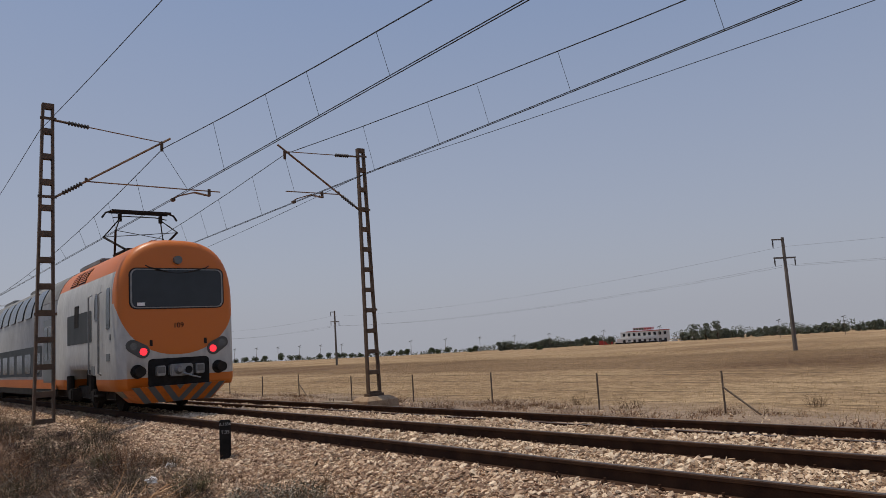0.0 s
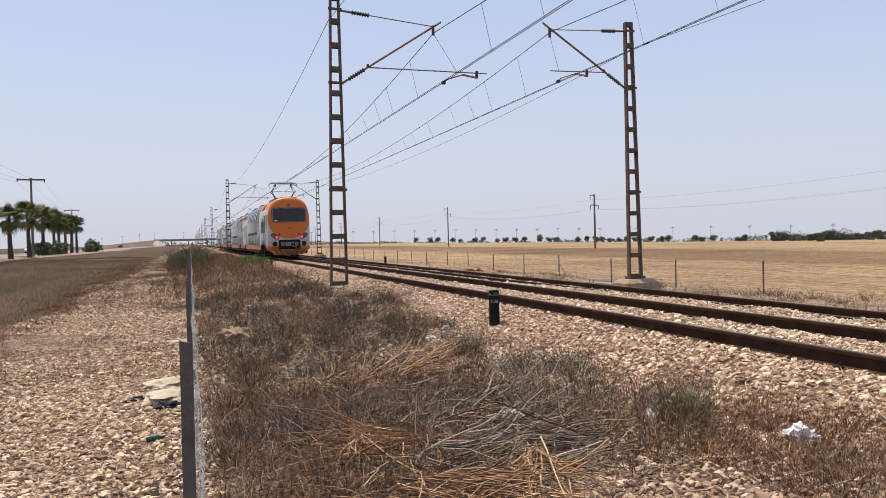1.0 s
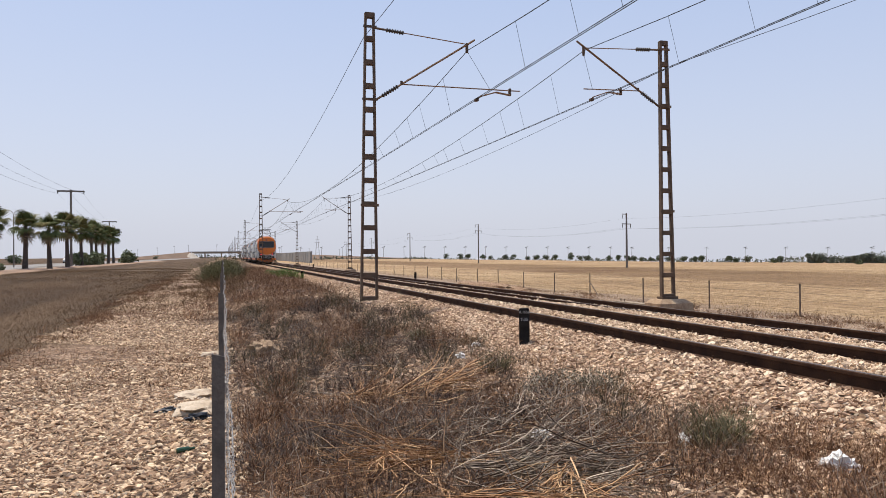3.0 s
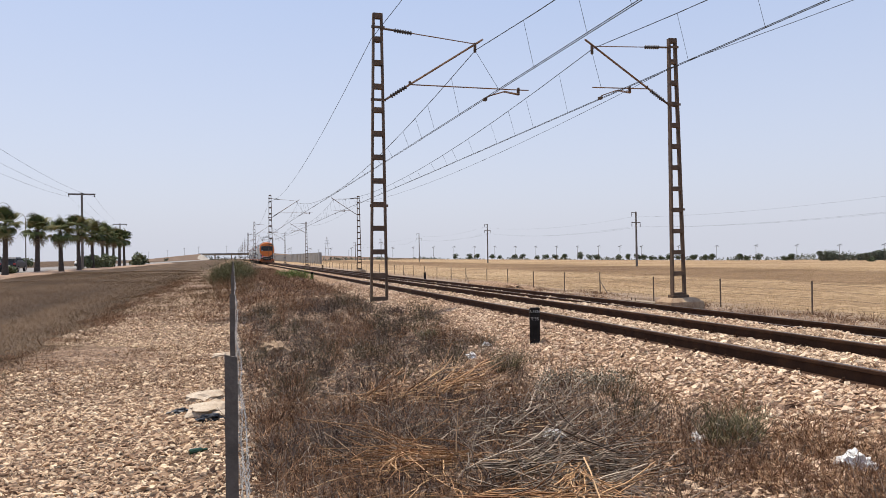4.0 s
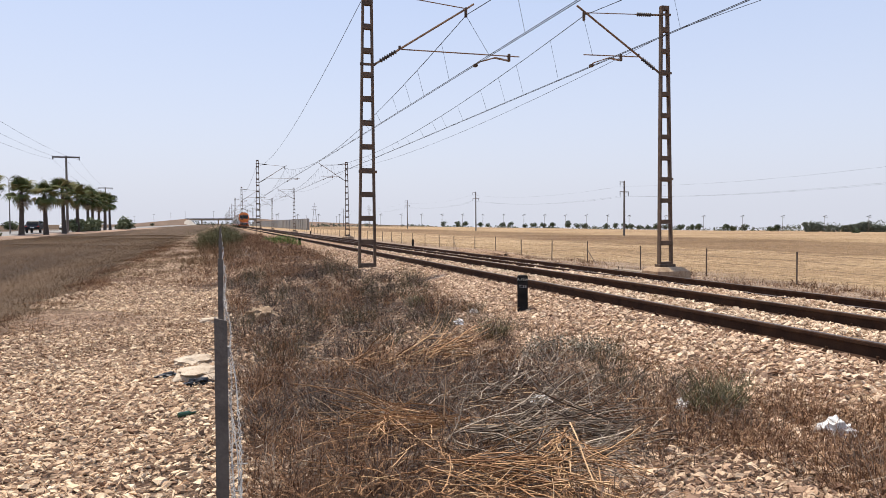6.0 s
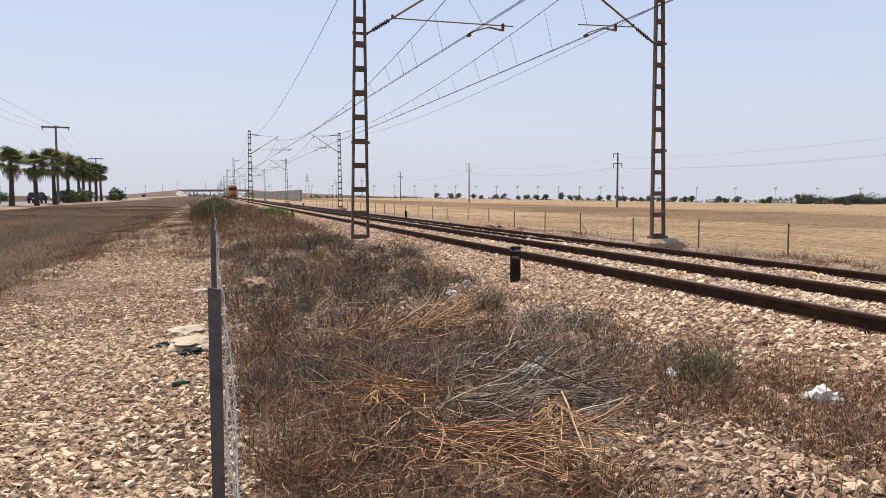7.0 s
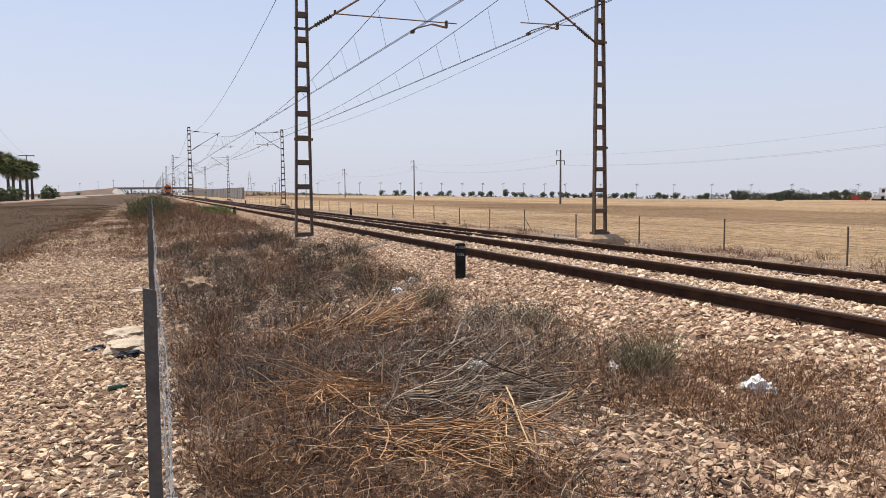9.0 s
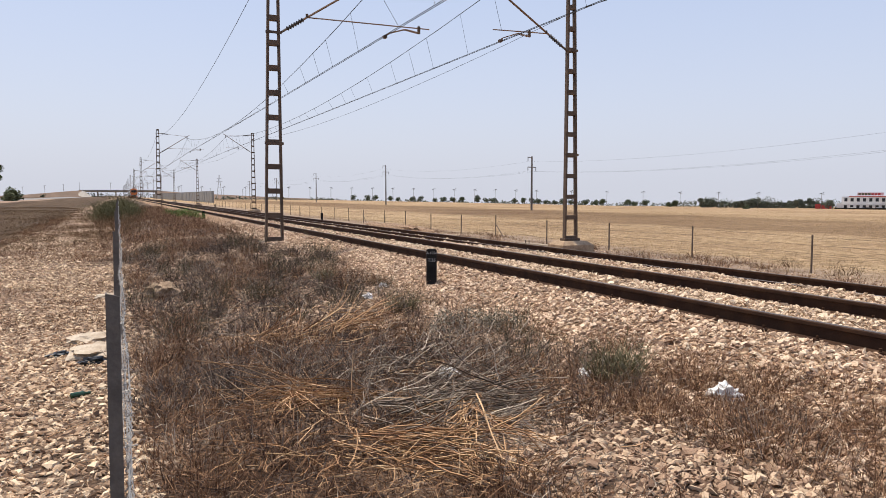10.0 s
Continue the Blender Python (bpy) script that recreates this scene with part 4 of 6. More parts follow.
    bt = [(-0.98, 0.34, 0.26), (-0.84, 0.10, 0.23), (0.84, 0.10, 0.23), (0.98, 0.34, 0.26), (0.98, 0.8, 0.26), (-0.98, 0.8, 0.26)]
    part("plough", loft(bm, [tp, bt]), M_PLOUGH, nose, "slanted plough with orange and grey chevrons")
    # pantograph
    pg = part("pantograph", B(-0.55, 0.55, 2.3, 3.7, 4.22, 4.27), M_UNDER, tr, "raised pantograph on the cab roof")
    for s in (-1, 1):
        for y in (2.4, 3.6):
            part("roof_insulator", T([(s * 0.5, y, 4.10), (s * 0.5, y, 4.18), (s * 0.5, y, 4.21), (s * 0.5, y, 4.25)], [0.05, 0.08, 0.05, 0.06], 8), M_INS, pg)
        part("lower_arm", T([(s * 0.55, 3.5, 4.27), (s * 0.82, 2.35, 4.75)], 0.03, 6), M_UNDER, pg)
        part("upper_arm", T([(s * 0.82, 2.35, 4.75), (s * 0.55, 2.95, 5.18)], 0.018, 5), M_UNDER, pg)
        part("lower_arm", T([(s * 0.55, 2.5, 4.27), (s * 0.82, 3.6, 4.75)], 0.03, 6), M_UNDER, pg)
        part("upper_arm", T([(s * 0.82, 3.6, 4.75), (s * 0.55, 2.95, 5.18)], 0.018, 5), M_UNDER, pg)
        part("head_spring", T([(s * 0.55, 2.95, 5.10), (s * 0.55, 2.95, 5.3)], 0.055, 8), M_UNDER, pg)
        part("horn", T([(s * 0.78, 2.95, 5.38), (s * 0.92, 2.95, 5.33), (s * 1.02, 2.95, 5.18)], 0.028, 6), M_UNDER, pg)
    for y in (2.80, 3.10):
        part("contact_strip", B(-0.80, 0.80, y - 0.035, y + 0.035, 5.345, 5.40), M_UNDER, pg)
    part("head_bar", T([(-0.72, 2.95, 5.2), (-0.4, 2.95, 5.25), (0.4, 2.95, 5.25), (0.72, 2.95, 5.2)], 0.016, 5), M_UNDER, pg)
    for x0, x1 in ((-0.82, 0.82), (0.82, -0.82)):
        part("cross_stay", T([(x0, 2.36, 4.75), (x1, 3.6, 4.75)], 0.01, 4), M_UNDER, pg)
    part("horn_unit", T([(0.62, 0.9, 4.02), (0.62, 0.9, 4.25)], [0.02, 0.05], 8), M_UNDER, tr)
    for i in range(8):
        part("roof_rib", B(-0.45, 0.45, 0.55 + i * 0.12, 0.60 + i * 0.12, 4.14, 4.225), M_ORANGE, nose)
    return tr


TRAIN = train()


# ---- left roadside ----
def leaf_cloud(lumps, n, size, r, flat=0.75):
    """Small leaf clumps spread over overlapping lumps: arrays of quads."""
    lumps = np.asarray(lumps, float)
    pick = r.choice(len(lumps), n, p=lumps[:, 3] ** 2 / (lumps[:, 3] ** 2).sum())
    d = r.normal(size=(n, 3))
    d /= np.linalg.norm(d, axis=1, keepdims=True)
    rad = lumps[pick, 3] * r.uniform(0.55, 1.08, n)
    c = lumps[pick, :3] + d * rad[:, None] * (1, 1, flat)
    u = r.normal(size=(n, 3))
    u /= np.linalg.norm(u, axis=1, keepdims=True)
    v = np.cross(u, r.normal(size=(n, 3)))
    v /= np.linalg.norm(v, axis=1, keepdims=True)
    s = size * r.uniform(0.5, 1.3, n)[:, None]
    q = np.stack([c - u * s, c + v * s * 0.6, c + u * s, c - v * s * 0.6], 1).reshape(-1, 3)
    return q, np.arange(4 * n).reshape(-1, 4)


def crown_lumps(r, w, h, z, k):
    return [(r.uniform(-w, w) * 0.55, r.uniform(-w, w) * 0.55, z + r.uniform(0, h), r.uniform(0.35, 0.6) * w) for _ in range(k)]


def tree(at, w, h, trunk, seed, label, material=None, n=700, group="", category="tree", name="tree"):
    r = np.random.default_rng(seed)
    t = thing(name, at, label, category, group)
    if trunk > 0:
        part("trunk", T([(0, 0, -0.3), (0.05, 0, trunk * 0.6), (0.0, 0.05, trunk + h * 0.4)], [0.09 * w, 0.07 * w, 0.03 * w], 7), M_BARK, t)
        for k in range(3):
            a = k * 2.1 + seed
            part("limb", T([(0, 0, trunk * 0.8), (0.4 * w * math.cos(a), 0.4 * w * math.sin(a), trunk + h * 0.5)], [0.05 * w, 0.02 * w], 5), M_BARK, t)
    v, f = leaf_cloud(crown_lumps(r, w, h, trunk, 9), n, 0.17 * w ** 0.6, r)
    fast("crown", v, f, material or M_LEAF, t)
    return t


def frond_mesh(name, material, droop, n=15):
    bm = bmesh.new()
    tube(bm, [(0, 0, 0), (0.45, 0, 0.05), (0.85, 0, 0.0)], [0.03, 0.022, 0.016], 4)
    for k in range(n):
        a = radians(-105 + 210 * k / (n - 1))
        ln = 0.98 - 0.22 * abs(k / (n - 1) - 0.5) * 2
        d, p = Vector((math.cos(a), math.sin(a), 0.12)), Vector((-math.sin(a), math.cos(a), 0))
        o = Vector((0.85, 0, 0))
        mid, tip = o + d * ln * 0.6, o + d * ln + Vector((0, 0, -droop * ln))
        v = [bm.verts.new(q) for q in (o + p * 0.01, o - p * 0.01, mid - p * 0.055, mid + p * 0.055, tip)]
        bm.faces.new((v[0], v[1], v[2], v[3]))
        bm.faces.new((v[3], v[2], v[4]))
    me = bpy.data.meshes.new(name)
    bm.to_mesh(me)
    bm.free()
    me.materials.append(material)
    return me


FROND, DEAD = frond_mesh("frond", M_PALM, 0.5, 17), frond_mesh("dead_frond", M_PALMDRY, 0.5, 9)


def palm(x, y, hgt, seed, full):
    r = random.Random(seed)
    z = float(land(x, y))
    p = thing("palm_tree", pose(x, y, z + 0.1, 0, 0, r.uniform(0, 360)), "fan palm with a dark grey-brown trunk beside the road", "palm tree", "roadside palms")
    th = hgt - 1.6
    pts, rad = [], []
    for k in range(22):
        f = k / 21
        pts.append((0.08 * math.sin(2 * f), 0, -0.3 + (th + 0.3) * f))
        rad.append((0.28 - 0.09 * f + (0.09 * (1 - f) ** 6)) * (1.0 if k % 2 else 0.93))
    part("trunk", T(pts, rad, 10), M_BARK, p)
    for k in range(38):
        el = 90 - 140 * (k / 37) ** 1.1 + r.uniform(-22, 22)
        ob = new("frond", FROND)
        ob.parent = p
        ob.matrix_basis = pose(0.14, 0, th - 0.15 + 0.25 * r.random(), 0, 0, k * 137.5 + r.uniform(-15, 15)) @ pose(0, 0, 0, r.uniform(-25, 25), -el, 0) @ Matrix.Scale(full * r.uniform(0.55, 1.02), 4)
    for k in range(4):
        ob = new("dead_frond", DEAD)
        ob.parent = p
        ob.matrix_basis = pose(0.16, 0, th - 0.35, 0, 0, k * 51 + r.uniform(-20, 20)) @ pose(0, 0, 0, r.uniform(-30, 30), 62 + r.uniform(-8, 14), 0)
    return p


for k, (x, y, h) in enumerate(((-27.1, 70.5, 6.9), (-27.2, 79.4, 6.6), (-26.6, 88.8, 6.4), (-25.5, 95.2, 6.4), (-25.3, 104.4, 6.5), (-26.6, 122.0, 6.5), (-27.6, 137.4, 6.7), (-28.3, 147.0, 6.8),
                               (-28.8, 158.0, 6.8), (-29.2, 168.0, 7.0), (-29.3, 176.6, 7.2))):
    palm(x, y, h + (-0.25 if k < 4 else 0.3), 30 + k, 1.16 if k < 4 else 1.42)

road = sheet("road", np.array([-48.0, -42.0, -39.0, -36, -33, -30.0, -28.8]), axis(50, 250, 5, 10, 900), lambda x, y: land(x, y) + 0.05 - 0.02 * np.abs(x + 34) / 5, M_ASPH)
tagged(road, "pale asphalt road running behind the palms", "road", kind="structure")
M_DIRT = mat("orange_dirt", (0.31, 0.195, 0.122), (0.22, 0.14, 0.088), scale=0.8, rough=0.95, fine=6, bump=0.4)
strip = sheet("verge_strip", np.array([-28.9, -28.2, -27, -26, -25, -24.0]), axis(50, 190, 2, 20, 260), lambda x, y: land(x, y) + 0.16 * (1 - ((x + 26.4) / 2.45) ** 2) * (0.7 + 0.5 * wob(x, y, 0.9, 5)), M_DIRT)
tagged(strip, "low bank of bare orange soil under the palms", "soil bank", kind="structure")

for x, y, w, h, s, m in ((-26.4, 172.0, 1.3, 1.6, 1, M_LEAF2), (-26.6, 181, 2.2, 2.0, 2, M_LEAF2), (-27.6, 144, 1.4, 1.6, 14, M_LEAF2), (-27.9, 84, 0.7, 0.35, 15, M_LEAF2), (-27.2, 132, 1.5, 1.8, 18, M_LEAF2), (-27.4, 122, 1.3, 1.5, 3, M_LEAF2), (-27.8, 127, 1.4, 1.5, 4, M_LEAF2), (-27.6, 138, 1.3, 1.4, 12, M_LEAF2)):
    tree(pose(x, y, float(land(x, y))), w, h, 0.25, s, "dense green roadside bush beside the palms", m, 900, "roadside bushes", "bush", "bush")
for k in range(18):
    x, y = -51 - 2.2 * (k % 3) - 0.03 * k, 78 + 7.5 * k
    tree(pose(x, y, float(land(x, y))), (1.8 if k < 5 else 1.2) + 0.4 * math.sin(k * 2.1), (2.0 if k < 5 else 1.5) + 0.35 * math.cos(k), 0.3, 60 + k, "dusty green shrub across the road", M_LEAF2 if k % 2 else M_LEAF, 420, "shrubs across the road", "bush", "shrub")


def line_pole(x, y, hgt):
    p = thing("power_pole", pose(x, y, float(land(x, y)), 0, 0, 5), "grey power pole with a wide crossarm", "power pole", "roadside power poles")
    part("pole", T([(0, 0, -0.5), (0, 0, hgt)], [0.19, 0.13], 8), M_WOODPOLE, p)
    part("crossarm", B(-1.75, 1.75, -0.09, 0.09, hgt - 0.32, hgt - 0.10), M_WOODPOLE, p)
    for q in (-1.65, 0.0, 1.65):
        part("insulator", T([(q, 0, hgt - 0.3), (q, 0, hgt - 0.45), (q, 0, hgt - 0.6)], [0.05, 0.09, 0.04], 6), M_INS, p)


LP = [(-21.0, 20.0), (-27.0, 116.3), (-35.0, 213.2)]
for x, y in LP:
    line_pole(x, y, 10.9)


def span(pts, sag, r, name, label):
    line = []
    for a, b in zip(pts, pts[1:]):
        a, b = Vector(a), Vector(b)
        line += [tuple(a + (b - a) * i / 12 - Vector((0, 0, sag * 4 * (i / 12) * (1 - i / 12)))) for i in range(12)]
    line.append(tuple(pts[-1]))
    tagged(part(name, tube(bmesh.new(), line, r, 4), M_WIRE), label, "wire", "power lines")


for q in (-1.65, 0.0, 1.65):
    span([(x + q, y, float(land(x, y)) + 10.35) for x, y in LP], 1.1, 0.010, "power_line", "thin sagging power line along the road")


def street_lamp(x, y, hgt):
    p = thing("street_lamp", pose(x, y, float(land(x, y))), "tall grey street lamp with two curled arms", "street lamp", "street lamps")
    part("pole", T([(0, 0, -0.2), (0, 0, hgt - 0.6)], [0.09, 0.055], 8), M_WOODPOLE, p)
    for s in (-1, 1):
        part("arm", T([(0, 0, hgt - 0.7), (0, 0, hgt - 0.5)] + [(s * (0.75 - 0.75 * math.cos(a)), 0, hgt - 0.5 + 0.75 * math.sin(a)) for a in (0.5, 1.0, 1.57, 2.1, 2.7)], 0.035, 6), M_WOODPOLE, p)
        part("lamp_head", T([(s * 1.45, 0, hgt - 0.15), (s * 1.45, 0, hgt - 0.35)], [0.08, 0.2], 8), M_WOODPOLE, p)


for x, y, h in ((-34.6, 104.4, 8.4), (-33.9, 115.0, 7.6), (-34.5, 140, 7.8), (-35, 172, 7.8)):
    street_lamp(x, y, h)


def auto(at, paint, label, group=""):
    c = thing("car", at, label, "car", group)
    side = [(-2.2, 0.45), (-2.25, 0.8), (-2.1, 1.02), (-1.75, 1.45), (-1.4, 1.62), (0.3, 1.63), (0.75, 1.5), (1.25, 1.08), (2.0, 0.95), (2.25, 0.75), (2.25, 0.42)]
    bm = bmesh.new()
    loft(bm, [[(s * w, y, z) for y, z in [(y, z if z < 1.05 else 1.05 + (z - 1.05) * k) for y, z in side]] for s, w, k in ((-1, 0.90, 0.0), (-1, 0.88, 0.25), (-1, 0.72, 0.97), (-1, 0.5, 1.0), (1, 0.5, 1.0), (1, 0.72, 0.97), (1, 0.88, 0.25), (1, 0.90, 0.0))])
    body = part("body", bm, paint, c)
    part("rear_window", B(-0.62, 0.62, -2.03, -1.72, 1.14, 1.46), M_CARGLASS, body)
    part("windscreen", B(-0.62, 0.62, 0.78, 1.1, 1.14, 1.46), M_CARGLASS, body)
    for s in (-1, 1):
        part("side_window", B(s * 0.80 - 0.03, s * 0.80 + 0.05, -1.5, 0.6, 1.12, 1.46), M_CARGLASS, body)
        part("tail_light", B(s * 0.72 - 0.13, s * 0.72 + 0.13, -2.27, -2.1, 0.80, 0.95), M_REDP, body)
        for y in (-1.38, 1.38):
            w = part("wheel", T([(s * 0.72, y, 0.33), (s * 0.92, y, 0.33)], 0.34, 16), M_TYRE, c)
            part("rim", T([(s * 0.915, y, 0.33), (s * 0.935, y, 0.33)], 0.2, 12), M_SILVER, w)
    part("number_plate", B(-0.26, 0.26, -2.29, -2.25, 0.66, 0.77), M_PLASTIC, body)
    return c


CAR = auto(pose(-30.4, 35, 0.06), M_CARPAINT, "dark blue car driving away along the road")
auto(pose(-45.0, 218, -0.09, 0, 0, 4), M_CARPAINT, "dark car far down the road")
auto(pose(-41.9, 197, -0.09, 0, 0, 184), M_WALLW, "white car far down the road")


# ---- overpass behind ----
def overpass():
    o = thing("overpass", pose(0, 700, -1.9), "pale concrete road overpass crossing the railway", "bridge")
    part("deck", B(-33, 24, -5, 5, 5.9, 7.15), M_CONC, o)
    for s in (-5, 4.8):
        part("parapet", B(-36, 28, s, s + 0.2, 7.15, 7.75), M_NOISEWALL, o)
    for x in (-22, -8, 8):
        part("pier", B(x - 0.5, x + 0.5, -4, 4, -1, 6.3), M_CONC, o)
    for s, x in ((-1, -33), (1, 24)):
        part("abutment", B(x - 0.8, x + 0.8, -5, 5, -1, 6.3), M_CONC, o)

    def bank(name, stations):
        bm = bmesh.new()
        loft(bm, [[(x, -5 - 2.0 * (z + 1.2), -1.2), (x, -5, z), (x, 5, z), (x, 5 + 2.0 * (z + 1.2), -1.2)] for x, z in stations])
        ob = part(name, bm, M_BANK, None, at=pose(0, 700, -1.6))
        tagged(ob, "bare reddish earth embankment of the road overpass", "embankment", kind="structure")

    bank("embankment", [(-34, 7.1), (-45, 6.2), (-70, 3.9), (-95, 1.6), (-130, -0.6)])
    bank("embankment", [(24.5, 7.1), (50, 5.0), (80, 3.6), (130, 1.2), (190, -1.0)])
    bm = bmesh.new()
    loft(bm, [[(-33 + a * math.cos(t), a * math.sin(t) - 9, z) for t in (2 * math.pi * k / 20 for k in range(20))] for a, z in ((9.5, -1), (7.2, 1.2), (4.2, 3.8), (1.5, 6.2))])
    tagged(part("stone_cone", bm, M_RIPRAP, None, at=pose(0, 700, -1.7)), "cone of pale stone pitching at the abutment", "stone pitching", kind="structure")
    for k, x in enumerate((-78, -62, -48, -36, -12, 6, 45, 70, 98, 125)):
        p = thing("bridge_lamp", pose(x, 704, max(0.6, 5.3 - 0.09 * max(0, abs(x + 5) - 30))), "small lamp post on the overpass", "lamp post", "overpass lamps")
        part("pole", T([(0, 0, -1.5), (0, 0, 6.5)], 0.10, 5), M_WOODPOLE, p)
        part("panel", B(-0.7, 0.7, -0.5, 0.5, 6.4, 6.6), M_UNDER, p)


overpass()
bm = B(18.8, 19.3, 229, 640, -1.3, 2.5)
for k in range(60):
    box(bm, 18.68, 18.82, 229.5 + 6.8 * k, 229.9 + 6.8 * k, -1.3, 2.55)
tagged(part("boundary_wall", bm, M_NOISEWALL), "long grey precast concrete wall beside the track", "wall", kind="structure")
tree(pose(-58, 640, 0.0), 2.6, 1.2, 0.2, 88, "dark low bush in front of the embankment", M_LEAF, 300, "", "bush", "bush")

# lattice pylon far off
py = thing("pylon", pose(70, 640, -1), "distant grey lattice power pylon", "pylon")
for s in (-1, 1):
    for q in (-1, 1):
        part("pylon_leg", T([(s * 2.0, q * 2.0, 0), (s * 0.5, q * 0.5, 15), (s * 0.2, q * 0.2, 19)], 0.09, 4), M_PYLON, py)
for z, w in ((5, 1.5), (9, 1.1), (13, 0.7)):
    part("ring", B(-w, w, -w, w, z, z + 0.14), M_PYLON, py)
for z, w in ((13.5, 2.4), (16.0, 1.8)):
    part("crossarm", B(-w, w, -0.12, 0.12, z, z + 0.22), M_PYLON, py)


# ---- the straw field and its far edge ----
def field_pole(x, y, hgt, rz=0):
    p = thing("field_power_pole", pose(x, y, float(land(x, y)), 0, 0, rz), "slender brown power pole standing in the straw field", "power pole", "field power poles")
    part("pole", T([(0, 0, -0.5), (0, 0, hgt)], [0.17, 0.11], 8), M_WOODPOLE, p)
    part("top_arm", B(-0.95, 0.1, -0.05, 0.05, hgt - 0.22, hgt - 0.12), M_WOODPOLE, p)
    part("crossarm", B(-0.95, 0.95, -0.05, 0.05, hgt - 1.65, hgt - 1.53), M_WOODPOLE, p)
    for q, z in ((-0.9, hgt - 0.2), (-0.9, hgt - 1.6), (0.9, hgt - 1.6)):
        part("insulator", T([(q, 0, z), (q, 0, z - 0.25), (q, 0, z - 0.62)], [0.03, 0.06, 0.03], 6), M_INS, p)


FP = [(48.5, -42.0), (50.0, 29.0), (49.8, 97.5), (52.5, 171.5), (52.6, 241.0), (53.5, 312.0), (54, 384)]
FH = [8.6, 8.7, 8.0, 9.4, 9.4, 9.4, 9.4]
for (x, y), h in zip(FP, FH):
    field_pole(x, y, h, -25 if y == 29.0 else 20)
for dx, dz in ((-0.85, 0.8), (-0.85, 2.2), (0.85, 2.2)):
    span([(x + dx * 0.94, y + dx * 0.34, float(land(x, y)) + h - dz) for (x, y), h in zip(FP, FH)], 1.0, 0.0055, "field_power_line", "thin sagging power line over the field")


def polar(az, d):
    return -6.4 + d * math.sin(radians(az)), d * math.cos(radians(az))


kinds = [tree(pose(0, 0, -50), w, h, tr, 200 + k, "round dark tree in a row along the far field edge", M_LEAF, 520, "trees along the field edge") for k, (w, h, tr) in enumerate(((2.0, 1.7, 0.7), (1.7, 1.4, 0.6), (2.2, 1.7, 0.8), (1.9, 2.1, 0.9)))]
rr = random.Random(11)
az, first = 16.5, [True] * 4
while az < 41:
    d = 430 - 3.4 * (az - 16) + rr.uniform(-6, 6)
    x, y = polar(az, d)
    k = rr.randrange(4)
    m = pose(x, y, float(land(x, y)) - 0.1, 0, 0, rr.uniform(0, 360))
    if first[k]:
        kinds[k].matrix_basis, first[k] = m, False
    else:
        copy_thing(kinds[k], m)
    az += rr.choice((0.45, 0.6, 0.75, 0.6, 1.1, 1.6)) if az < 34 else rr.choice((0.5, 0.8, 1.7))

lamp0 = thing("solar_lamp", pose(0, 0, 0), "thin solar street lamp at the far field edge", "street lamp", "solar lamps")
part("pole", T([(0, 0, -0.3), (0, 0, 6.6)], [0.10, 0.07], 6), M_WOODPOLE, lamp0)
part("solar_panel", T([(-0.75, -0.1, 6.3), (0.75, 0.1, 6.85)], [0.11, 0.11], 4), M_UNDER, lamp0)
part("lamp_arm", T([(0, 0, 5.9), (1.0, 0, 6.2)], 0.05, 5), M_WOODPOLE, lamp0)
az, k = 4.0, 0
while az < 74:
    d = 400 if az < 12 else 400 - 2.0 * (az - 12) if az < 50 else 300
    x, y = polar(az, d)
    m = pose(x, y, float(land(x, y)), 0, 0, -az)
    if k == 0:
        lamp0.matrix_basis = m
    else:
        copy_thing(lamp0, m)
    az, k = az + (1.55 if az < 30 else 2.6 if az < 45 else 4.0), k + 1


def woods(az0, az1, d, hgt, n, seed, name="far_woods"):
    r = np.random.default_rng(seed)
    lumps = []
    for a in np.arange(az0, az1, 0.15):
        x, y = polar(a + r.uniform(-0.1, 0.1), d + r.uniform(-10, 14))
        z = float(land(x, y))
        h = hgt * r.uniform(0.75, 1.02) * (0.85 + 0.2 * math.sin(a * 1.9 + seed))
        for f in (0.15, 0.5, 0.85):
            lumps.append((x + r.uniform(-1, 1), y + r.uniform(-1, 1), z + h * f, h * r.uniform(0.22, 0.34)))
    v, f = leaf_cloud(lumps, n, 0.5, r, 0.9)
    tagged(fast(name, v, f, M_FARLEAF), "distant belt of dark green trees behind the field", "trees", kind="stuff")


woods(42.3, 50.6, 420, 4.3, 17000, 3)
woods(55.6, 76, 400, 4.2, 26000, 4)
woods(-2, 30, 700, 4.0, 6000, 5)
woods(3, 42, 640, 4.2, 12000, 6)
woods(41, 80, 600, 7.0, 12000, 8)
x, y = polar(45.2, 170)
tree(pose(x, y, float(land(x, y))), 0.8, 0.45, 0.05, 401, "lone dark bush standing in the straw field", M_LEAF, 400, "", "bush", "bush")
for k, (a, d, w, h) in enumerate(((56.3, 382, 3.6, 6.4), (57.1, 382, 3.9, 7.2), (57.9, 375, 3.4, 6.6), (50.4, 392, 2.6, 2.6), (25.9, 420, 2.0, 2.6), (55.6, 395, 2.4, 2.5))):
    x, y = polar(a, d)
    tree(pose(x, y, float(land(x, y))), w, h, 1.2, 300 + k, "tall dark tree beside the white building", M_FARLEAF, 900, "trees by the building")


